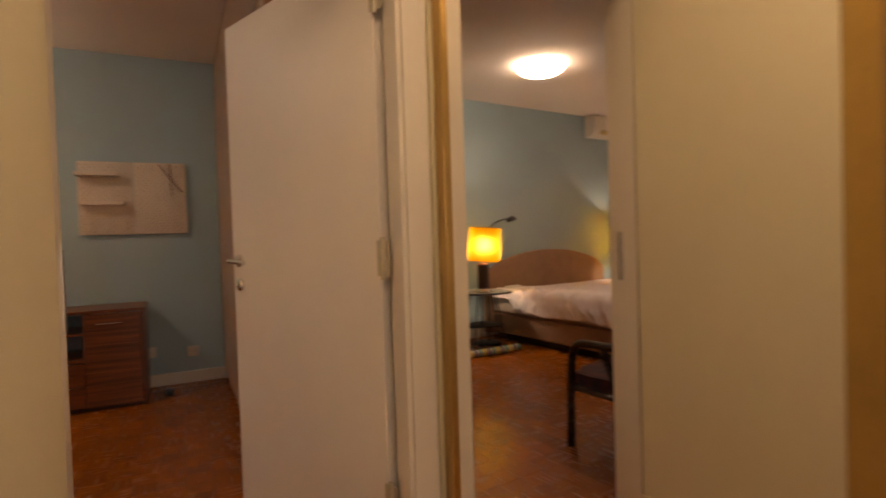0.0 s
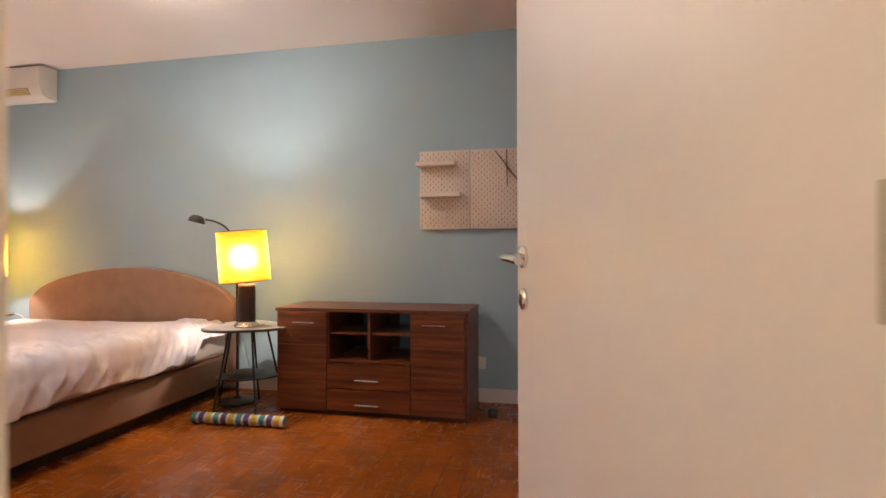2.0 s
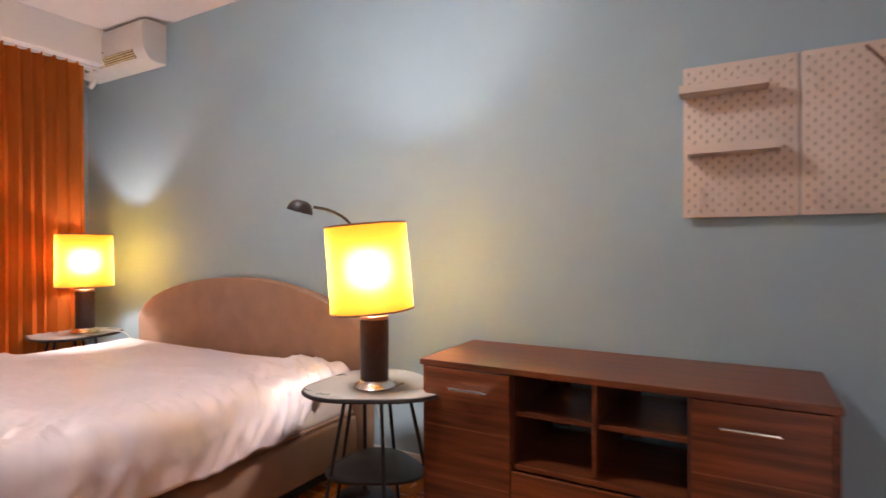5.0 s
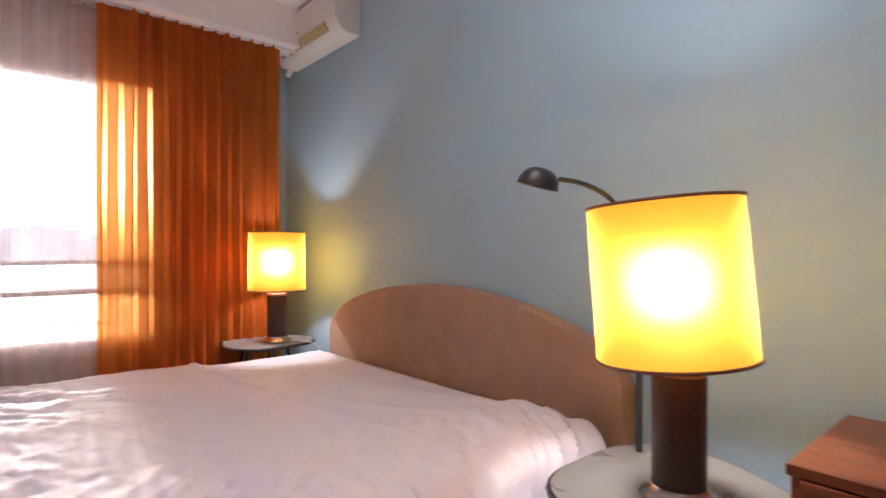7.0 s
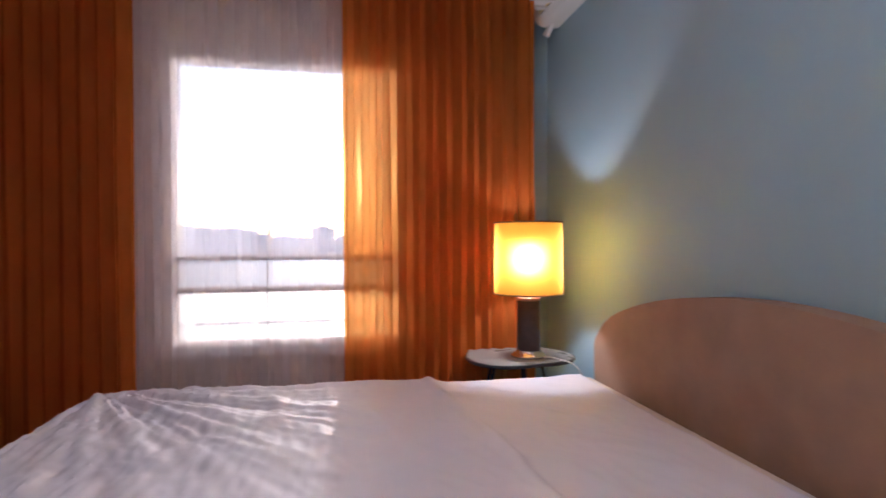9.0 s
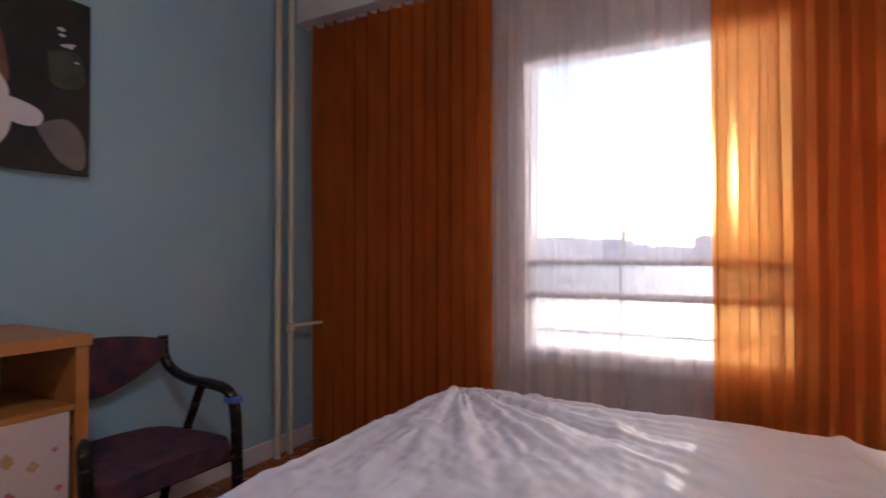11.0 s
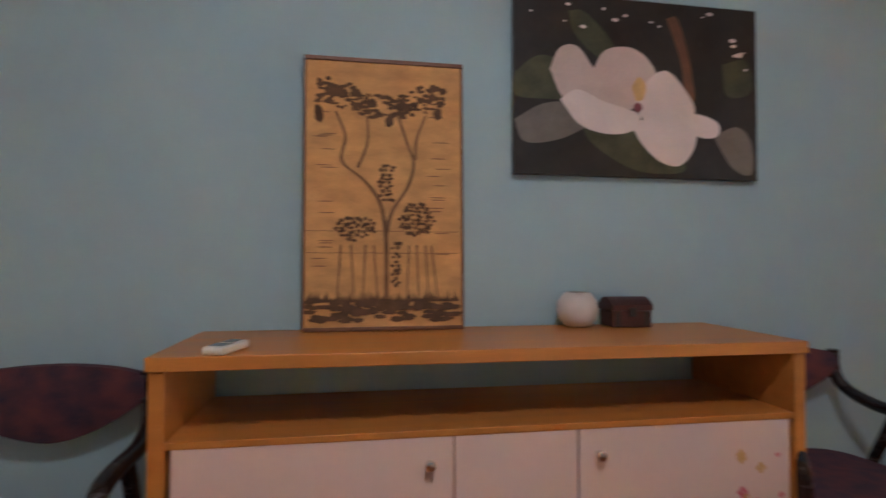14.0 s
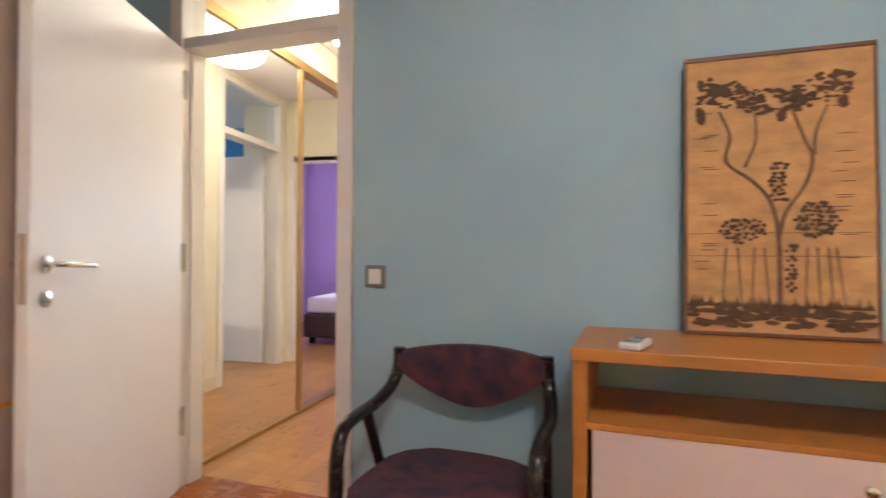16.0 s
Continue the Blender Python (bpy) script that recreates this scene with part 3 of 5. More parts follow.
for z0, z1 in ((0.05, 0.285), (0.475, 1.42)):
    p = part("pane", box(-0.068, -0.062, -WY + 0.055, WY - 0.055, z0, z1), PANE if z0 > 0.1 else FROSTED, window)
    p.visible_shadow = False
part("guide_rod", tube([(-0.13, -0.115, 0.02), (-0.13, -0.115, 0.45), (-0.13, -0.115, 0.605)], [0.006, 0.006, 0.010], 8), BLACK_METAL, window, "thin dark outer rail post")
part("lower_rail", tube([(-0.14, -WY, 0.135), (-0.14, WY, 0.135)], 0.006, 8), WHITE_PLASTIC, window, "thin outer safety rail")

# heating pipes in the corner
pipes = thing("heating_pipe", pose(-4.24, 0.745, 0), "cream painted heating pipes running up the corner by the curtain", "pipe")
part("riser", tube([(0, 0, 0.0), (0, 0, TOP - 0.002)], 0.016, 12), CREAM_GLOSS, pipes, "", True)
part("riser", tube([(0.080, -0.012, 0.0), (0.080, -0.012, TOP - 0.002)], 0.017, 12), CREAM_GLOSS, pipes, "", True)
part("branch", tube([(0, 0, 0.68), (-0.05, 0.02, 0.685), (-0.22, 0.05, 0.69)], 0.011, 10), CREAM_GLOSS, pipes, "", True)
part("collar", lathe([(0.017, 0.655), (0.024, 0.66), (0.024, 0.70), (0.017, 0.705)], 14), CREAM_GLOSS, pipes, "", True)


def curtain(name, y0, y1, x, z0, z1, folds, deep, mat, label, seed):
    """A hanging cloth with rounded, slightly uneven folds."""
    rng = random.Random(seed)
    cols, rows = folds * 10, 26
    phase = [rng.uniform(-0.5, 0.5) for _ in range(folds + 2)]
    size = [rng.uniform(0.6, 1.25) for _ in range(folds + 2)]
    bm = bmesh.new()
    grid = []
    for i in range(cols + 1):
        u = i / cols * folds
        k = int(u)
        f = u - k
        amp = size[k] * (1 - f) + size[k + 1] * f
        off = phase[k] * (1 - f) + phase[k + 1] * f
        line = []
        for j in range(rows + 1):
            v = j / rows
            swing = 0.75 + 0.35 * math.sin(2.1 * v + off * 3) + 0.15 * noise.noise(Vector((u * 0.9, v * 2.4, seed)))
            dx = deep * amp * swing * math.sin(2 * math.pi * u + off + 0.5 * noise.noise(Vector((u * 0.4, v * 1.5, seed + 9))))
            dy = 0.35 * deep * math.sin(4 * math.pi * u + off) + 0.012 * noise.noise(Vector((u, v * 2, seed + 4)))
            hem = 0.012 * noise.noise(Vector((u * 1.3, 0, seed + 2))) * (1 - v)
            line.append(bm.verts.new((x + dx, y0 + (y1 - y0) * i / cols + dy, z0 + (z1 - z0) * v + hem)))
        grid.append(line)
    for a, b in zip(grid, grid[1:]):
        for j in range(rows):
            bm.faces.new((a[j], b[j], b[j + 1], a[j + 1]))
    ob = tagged(link(name, bm, mat, None, "", True), label, "curtain")
    return ob


curtain("curtain", 0.745, 1.850, -4.42, 0.035, 2.374, 15, 0.026, ORANGE_CURTAIN, "burnt orange curtain drawn aside, hanging to the floor", 3)
curtain("curtain", 2.780, 3.762, -4.42, 0.035, 2.374, 14, 0.026, ORANGE_CURTAIN, "burnt orange curtain lit through by the low sun", 8)
curtain("sheer_curtain", 1.70, 3.30, -4.505, 0.05, 2.374, 22, 0.014, SHEER, "thin white sheer curtain hanging before the window", 5)
rail = thing("curtain_rail", pose(-4.44, 2.3, 2.363), "white double curtain rail under the boxed beam", "curtain rail")
for dx in (0.02, -0.065):
    part("track", box(dx - 0.012, dx + 0.012, -1.6, 1.6, 0.0, 0.0105), WHITE_PLASTIC, rail)

# ---- bed ----
bed = thing("bed", pose(-3.09, 2.87, 0), "double box bed upholstered in tan fabric with a low arched headboard", "bed")
# the shadow under the bed is put into this plinth's black
part("plinth", box(-0.86, 0.86, -0.93, 0.99, 0.0, 0.075), GAP_SHADE, bed, "recessed plinth, blackened as the shadow gap under the bed")
part("base", box(-0.935, 0.935, -1.0, 1.0, 0.075, 0.285, 0.02, 3), BED_FABRIC, bed, "", True)
mat_ob = part("mattress", box(-0.925, 0.925, -0.99, 1.0, 0.286, 0.515, 0.045, 4), MATTRESS, bed, "off-white mattress", True)
part("mattress_piping", tube([(-0.927, -0.95, 0.305), (-0.885, -0.992, 0.305), (0.885, -0.992, 0.305), (0.927, -0.95, 0.305), (0.927, 0.97, 0.305)], 0.006, 6), BED_FABRIC, mat_ob)
arch = [(-0.955, 0.05), (-0.955, 0.64)]
for k in range(25):
    u = -1 + 2 * k / 24
    arch.append((0.955 * u, 0.675 + 0.262 * max(0, math.cos(u * math.pi / 2)) ** 0.60))
arch += [(0.955, 0.64), (0.955, 0.05)]
bm = prism(arch, 0.0, 0.085, 0.014)
bmesh.ops.rotate(bm, verts=bm.verts, cent=(0, 0, 0), matrix=Matrix.Rotation(radians(90), 3, "X"))
bmesh.ops.translate(bm, verts=bm.verts, vec=(0, 1.112, 0))
headboard = part("headboard", bm, BED_FABRIC, bed, "low arched headboard in ribbed tan fabric", True)


def bed_sheet():
    """The sheet: a wrinkled top that falls over the sides with an uneven hem, folded back near the head."""
    bm = bmesh.new()
    nx, ny = 190, 200
    half, back, front, bend = 0.932, 0.93, -1.0, 0.045
    drop_side, drop_foot = 0.165, 0.16
    rows = []
    for i in range(nx + 1):
        row = []
        for j in range(ny + 1):
            s = (-1 + 2 * i / nx) * (half + drop_side)
            t = front - drop_foot + (back - front + drop_foot) * j / ny
            over_x, over_y = max(0, abs(s) - half), max(0, front - t)
            hem = 1 + 0.28 * noise.noise(Vector((s * 1.5, t * 2.6, 5))) + 0.15 * noise.noise(Vector((s * 6, t * 9, 2)))
            if t > 0.60 and s > 0:  # tucked in near the head
                hem *= max(0.12, 1 - (t - 0.60) * 14)
            # the long sides roll over a rounded edge
            u = abs(s) - (half - bend)
            tip = 0.0 if u <= 0 else min(u / bend, math.pi / 2)
            over_x = max(0, u - bend * math.pi / 2)
            x = math.copysign(min(abs(s), half - bend) + bend * math.sin(tip), s)
            y = max(t, front)
            z = 0.514 - bend * (1 - math.cos(tip)) - over_x * hem - over_y * hem
            # long diagonal creases, finer near the foot
            p = Vector((s * 1.1 + t * 0.6, t * 1.0 - s * 0.5, 0))
            foot = min(1, max(0, (0.35 - t) / 1.1))
            ridge = lambda q: (1 - abs(noise.noise(q))) ** 3
            w = 0.009 * ridge(Vector((p.x * 2.2, p.y * 4.5, 1))) + 0.0045 * foot * ridge(Vector((p.x * 5, p.y * 14, 7))) + 0.003 * foot * ridge(Vector((s * 7 + t * 9, t * 22 - s * 5, 17))) + 0.0025 * ridge(Vector((p.x * 7, p.y * 16, 3)))
            near = max(0, min(1, (s - 0.35) / 0.45))
            w += near * (0.019 * ridge(Vector((p.x * 3 + 2, t * 9, 21))) + 0.007 * ridge(Vector((s * 8, t * 17, 31)))) + 0.003 * foot * ridge(Vector((s * 16, t * 10 + s * 4, 11))) + 0.012 * noise.noise(Vector((s * 0.9, t * 0.9, 4)))
            # creases fanning over the near edge, and others running out from the raised far corner of the foot
            c = 0.62 * s + 0.78 * t
            w += near * (0.026 * ridge(Vector((c * 7.5, (0.78 * s - 0.62 * t) * 1.1, 41))) ** 2 + 0.016 * ridge(Vector((c * 17, (0.78 * s - 0.62 * t) * 2.0, 43))) ** 2)
            rx, ry = s + half, t - front
            r = math.hypot(rx, ry)
            fan = math.exp(-r / 0.75) * min(1, r / 0.10)
            turn = math.atan2(ry, rx)
            w += 0.030 * fan * (ridge(Vector((turn * 6.5, r * 0.8, 51))) - 0.75) + 0.014 * fan * (ridge(Vector((turn * 17, r * 1.5, 53))) - 0.6) 
            w += 0.0045 * foot * ridge(Vector((s * 3.5 + t * 2, t * 26, 61)))
            fold = t - 0.36 - 0.10 * s - 0.03 * noise.noise(Vector((s * 3, 0, 2)))
            w += 0.016 / (1 + math.exp(fold * 70)) + 0.012 * math.exp(-((fold + 0.02) / 0.02) ** 2)
            edge = min(1, over_y / 0.03)
            side = 0.018 * noise.noise(Vector((t * 5, s * 2, 1))) + 0.014 * noise.noise(Vector((t * 13, s * 6, 8))) + 0.012 * math.sin(t * 22 + 3 * noise.noise(Vector((t * 2, 0, 0))))
            z += w * (1 - edge * 0.75) * math.cos(tip) - 0.02 * edge
            x += math.copysign(0.62 * w * math.sin(tip), s)
            x += math.copysign((0.004 + 0.8 * abs(side) * min(1, over_x / 0.06)) * min(1, over_x / 0.02), s)
            y -= (0.012 + 0.5 * abs(0.02 * noise.noise(Vector((s * 5, 1, 1)))) + 0.008 * (1 + math.sin(s * 20))) * min(1, over_y / 0.02)
            if over_y:
                z += 0.012
            row.append(bm.verts.new((x, y, z)))
        rows.append(row)
    for a, b in zip(rows, rows[1:]):
        for j in range(ny):
            bm.faces.new((a[j], b[j], b[j + 1], a[j + 1]))
    ob = link("bed_sheet", bm, SHEET, None, "", True)
    ob.matrix_world = pose(-3.09, 2.87, 0)
    sol = ob.modifiers.new("thickness", "SOLIDIFY")
    sol.thickness, sol.offset = 0.004, 1
    return tagged(ob, "crumpled white cotton sheet spread over the bed", "bed sheet")


bed_sheet()


# ---- tables and lamps by the bed ----
def bedside_table(m, label):
    ob = thing("bedside_table", m, label, "side table", "bedside tables")
    egg = [((0.265 + 0.03 * math.cos(3 * a + 0.5)) * math.cos(a), (0.245 + 0.025 * math.cos(3 * a + 0.5)) * math.sin(a)) for a in [2 * math.pi * k / 48 for k in range(48)]]
    part("tabletop", prism(egg, 0.548, 0.566, 0.003), TABLE_TOP, ob, "grey laminate top with rounded corners", True)
    rim = tube([(x * 1.005, y * 1.005, 0.557) for x, y in egg] + [(egg[0][0] * 1.005, egg[0][1] * 1.005, 0.557)], 0.0085, 6)
    part("edge_band", rim, BLACK_METAL, ob, "dark edge band", True)
    part("shelf", prism([(0.72 * x, 0.72 * y) for x, y in egg], 0.225, 0.236, 0.002), BLACK_METAL, ob, "dark lower shelf", True)
    for a in (20, 92, 160, 232, 304):
        c, s = math.cos(radians(a)), math.sin(radians(a))
        part("leg", tube([(0.13 * c, 0.12 * s, 0.548), (0.245 * c, 0.235 * s, 0.0)], 0.0075, 8), BLACK_METAL, ob, "thin black splayed leg", True)
    return ob


bedside_table(pose(-1.775, 3.51, 0, 0, 0, 10), "small grey-topped side table on thin splayed black legs")
bedside_table(pose(-4.275, 3.595, 0, 0, 0, 200), "small grey-topped side table on thin splayed black legs")


def table_lamp(m, label, lean):
    ob = thing("table_lamp", m, label, "table lamp", "bedside lamps")
    part("foot", lathe([(0.080, 0.0), (0.082, 0.008), (0.075, 0.016), (0.062, 0.024), (0.058, 0.034)], 36), CHROME, ob, "polished metal foot", True)
    part("body", lathe([(0.052, 0.034), (0.055, 0.038), (0.055, 0.262), (0.053, 0.268)], 36), LEATHER, ob, "dark leather-wrapped cylinder", True)
    part("collar", lathe([(0.054, 0.268), (0.055, 0.272), (0.055, 0.280), (0.046, 0.284)], 36), COPPER, ob, "copper-coloured ring", True)
    part("socket", lathe([(0.021, 0.284), (0.021, 0.335), (0.017, 0.338)], 20), COPPER, ob, "", True)
    part("bulb", lathe([(0.012, 0.338), (0.014, 0.36), (0.024, 0.38), (0.028, 0.40), (0.022, 0.42), (0.002, 0.430)], 20), BULB_GLASS, ob, "", True).visible_shadow = False
    shade = part("shade", lathe([(0.163, 0.305), (0.161, 0.474), (0.159, 0.643)], 48, capped=False), SHADE_CLOTH, ob, "yellow cloth drum shade, lit from inside", True)
    for z, r in ((0.307, 0.1632), (0.641, 0.1593)):
        rim = tube([(r * math.cos(2 * math.pi * k / 48), r * math.sin(2 * math.pi * k / 48), z) for k in range(49)], 0.0040, 6)
        part("rim", rim, FRAME_BROWN, shade, "dark trim band")
    for k in range(3):
        a = 2 * math.pi * k / 3 + 0.4
        part("spoke", tube([(0.02 * math.cos(a), 0.02 * math.sin(a), 0.337), (0.161 * math.cos(a), 0.161 * math.sin(a), 0.312)], 0.0018, 5), CHROME, shade)
    # the shade hangs askew on its socket
    shade.matrix_local = Matrix.Translation((-0.004 * lean, -0.002 * lean, 0.474 - 0.006)) @ Matrix.Rotation(radians(lean), 4, Vector((0.5, -0.86, 0))) @ Matrix.Translation((0, 0, -0.474))
    return ob


for place, way, lean in (((-1.747, 3.465, 0.566), (-1, 1), 4.5), ((-4.2, 3.64, 0.566), (1, 0.75), 0.0)):
    lamp = table_lamp(pose(*place), "table lamp with yellow drum shade and leather-wrapped foot, lit", lean)
    run = curve_through([(0.05 * way[0], 0.05, 0.006), (0.10 * way[0], 0.14 * way[1], 0.004), (0.20 * way[0], 0.22 * way[1], -0.03), (0.19 * way[0], 0.30 * way[1], -0.25), (0.22 * way[0], 0.42 * way[1], -0.54)], 6)
    part("cord", tube(run, 0.0028, 6), WHITE_PLASTIC, lamp, "pale hanging power cord", True)

reading = thing("reading_lamp", pose(-1.94, 3.65, 0), "black gooseneck reading lamp standing behind the bedside table", "floor lamp")
part("base", lathe([(0.13, 0.0), (0.132, 0.012), (0.12, 0.022), (0.03, 0.03), (0.012, 0.05)], 32), BLACK_METAL, reading, "", True)
part("pole", tube([(0, 0, 0.03), (0, 0, 1.08)], 0.009, 10), BLACK_METAL, reading, "", True)
neck = curve_through([(0, 0, 1.08), (-0.012, -0.018, 1.16), (-0.045, -0.068, 1.235), (-0.085, -0.128, 1.272), (-0.122, -0.185, 1.284)], 7)
part("gooseneck", tube(neck, 0.0065, 10), BLACK_METAL, reading, "curved black gooseneck", True)
dome = [(0.014, 0.052), (0.03, 0.050), (0.048, 0.040), (0.060, 0.022), (0.066, 0.0), (0.063, 0.0), (0.056, 0.02), (0.03, 0.044), (0.004, 0.048)]
head = part("head", lathe([(0.83 * r, 0.95 * z) for r, z in dome], 28, capped=False), BLACK_METAL, reading, "small black dome head", True)
head.location, head.rotation_euler = (-0.152, -0.235, 1.262), (radians(-6), radians(14), 0)


# ---- sideboard ----
def sideboard():
    ob = thing("sideboard", pose(-0.905, 3.735, 0), "walnut-brown sideboard with two doors, two drawers and open compartments", "sideboard")
    w, y0, y1, h = 0.645, -0.225, 0.215, 0.693
    part("top", box(-w - 0.004, w + 0.004, y0 - 0.018, y1, h - 0.022, h, 0.002), PLUM, ob)
    for s in (-1, 1):
        part("side_panel", box(s * w - (0.018 if s > 0 else 0), s * w + (0.018 if s < 0 else 0), y0, y1, 0.0, h - 0.0225, 0.001), PLUM, ob)
        d = part("door", box(s * 0.455 - 0.170, s * 0.455 + 0.170, y0 - 0.018, y0 - 0.001, 0.03, h - 0.026, 0.0015), PLUM, ob)
        for z in (0.262, 0.452):
            part("veneer_seam", box(s * 0.455 - 0.168, s * 0.455 + 0.168, y0 - 0.0186, y0 - 0.018, z, z + 0.004), PLUM_PALE, d, "paler seam of the veneer")
        hz, hx = 0.60, s * 0.455 - s * 0.02
        bar = tube([(hx - 0.075, y0 - 0.044, hz), (hx + 0.075, y0 - 0.044, hz)], 0.006, 8)
        for e in (-0.06, 0.06):
            add_tube(bar, [(hx + e, y0 - 0.018, hz), (hx + e, y0 - 0.044, hz)], 0.004, 6)
        part("handle", bar, CHROME, d, "satin bar handle", True)
    part("bottom", box(-w + 0.0185, w - 0.0185, y0, y1, 0.03, 0.048), PLUM, ob)
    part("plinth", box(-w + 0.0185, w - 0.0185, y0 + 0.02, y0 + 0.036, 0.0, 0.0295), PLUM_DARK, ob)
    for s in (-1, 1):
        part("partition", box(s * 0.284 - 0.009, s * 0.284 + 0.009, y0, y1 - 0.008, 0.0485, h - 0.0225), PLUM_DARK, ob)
    part("shelf", box(-0.2745, 0.2745, y0 + 0.002, y1 - 0.008, 0.340, 0.358, 0.001), PLUM, ob)
    part("shelf", box(-0.2745, -0.0085, y0 + 0.02, y1 - 0.008, 0.522, 0.538, 0.001), PLUM, ob)
    part("shelf", box(0.0085, 0.2745, y0 + 0.02, y1 - 0.008, 0.522, 0.538, 0.001), PLUM, ob)
    part("divider", box(-0.008, 0.008, y0 + 0.002, y1 - 0.008, 0.3705, h - 0.0225, 0.001), PLUM, ob)
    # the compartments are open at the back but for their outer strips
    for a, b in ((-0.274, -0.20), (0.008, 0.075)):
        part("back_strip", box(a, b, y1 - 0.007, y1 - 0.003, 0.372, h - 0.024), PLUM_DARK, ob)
    for z0, z1, hz in ((0.034, 0.172, 0.082), (0.178, 0.336, 0.238)):
        d = part("drawer", box(-0.281, 0.281, y0 - 0.018, y0 - 0.001, z0, z1, 0.0015), PLUM, ob)
        bar = tube([(-0.08, y0 - 0.044, hz), (0.08, y0 - 0.044, hz)], 0.006, 8)
        for e in (-0.064, 0.064):
            add_tube(bar, [(e, y0 - 0.018, hz), (e, y0 - 0.044, hz)], 0.004, 6)
        part("handle", bar, CHROME, d, "satin bar handle", True)
    return ob


sideboard()


# ---- pegboards ----
def pegboard(m, x0, x1, label):
    ob = thing("pegboard", m, label, "pegboard", "pegboards")
    w, h = x1 - x0, 0.56
    part("board", box(0, w, 0, 0.012, 0, h, 0.005), PEG_WHITE, ob, "", True)
    # no real openings: thin raised strips coloured like shaded slots
    slots = bmesh.new()
    for row in range(27):
        for col in range(9):
            x = 0.02 + col * 0.04 + (0.02 if row % 2 else 0)
            z = 0.025 + row * 0.0196
            if x < w - 0.012:
                add_box(slots, x - 0.0021, x + 0.0021, -0.0006, 0.0, z - 0.0070, z + 0.0070)
    tagged(part("perforation", slots, SLOT_SHADE, ob), kind="stuff")
    for x in (0.03, w - 0.03):
        for z in (0.02, h - 0.02):
            part("screw", tube([(x, -0.002, z), (x, 0.0, z)], 0.006, 10), WHITE_PLASTIC, ob)
    return ob


left_board = pegboard(pose(-0.683, HEAD - 0.034, 1.218), 0, 0.364, "white slotted pegboard with two small ledges")
right_board = pegboard(pose(-0.315, HEAD - 0.034, 1.218), 0, 0.364, "white slotted pegboard with hooks and thin holders")
for board_ob in (left_board, right_board):
    for x in (0.05, 0.30):
        part("spacer", box(x, x + 0.02, 0.0125, 0.033, 0.26, 0.30), WHITE_PLASTIC, board_ob)


def ledge(x, z, w):
    bm = bmesh.new()
    add_box(bm, 0, w, -0.085, -0.001, 0, 0.006)
    add_box(bm, 0, w, -0.087, -0.081, 0, 0.028)
    add_box(bm, -0.004, 0.002, -0.087, -0.001, 0, 0.030)
    add_box(bm, w - 0.002, w + 0.004, -0.087, -0.001, 0, 0.030)
    ob = link("pegboard_ledge", bm, PEG_WHITE)
    ob.location = (x, HEAD - 0.035, z)
    tagged(ob, "small white ledge hooked into the pegboard", "ledge", "pegboard ledges")


ledge(-0.685, 1.663, 0.27)
ledge(-0.66, 1.443, 0.28)
for x, z, h in ((-0.62, 1.24, 0.07), (-0.50, 1.25, 0.07), (-0.39, 1.235, 0.07), (-0.29, 1.68, 0.06), (-0.27, 1.62, 0.05), (-0.16, 1.60, 0.07), (-0.12, 1.48, 0.06), (-0.02, 1.42, 0.06), (0.01, 1.68, 0.08), (-0.27, 1.23, 0.05), (-0.22, 1.23, 0.05), (-0.15, 1.23, 0.06), (-0.06, 1.23, 0.06)):
    hook = tube(curve_through([(0, -0.001, h), (0, -0.010, h - 0.005), (0, -0.012, 0.02), (0, -0.016, 0.0), (0, -0.032, 0.004), (0, -0.036, 0.02)], 4), 0.0032, 6)
    ob = link("pegboard_hook", hook, PEG_WHITE, None, "", True)
    ob.location = (x, HEAD - 0.035, z + 0.018)
    tagged(ob, "small white wire hook in the pegboard", "hook", "pegboard hooks")
for a, b in (((-0.14, 1.745), (0.02, 1.53)), ((-0.06, 1.75), (-0.055, 1.49))):
    rod = link("pegboard_rod", tube([(a[0], HEAD - 0.043, a[1] + 0.018), (b[0], HEAD - 0.043, b[1] + 0.018)], 0.004, 8), PLUM, None, "", True)
    tagged(rod, "thin rod hung on the pegboard hooks", "rod")


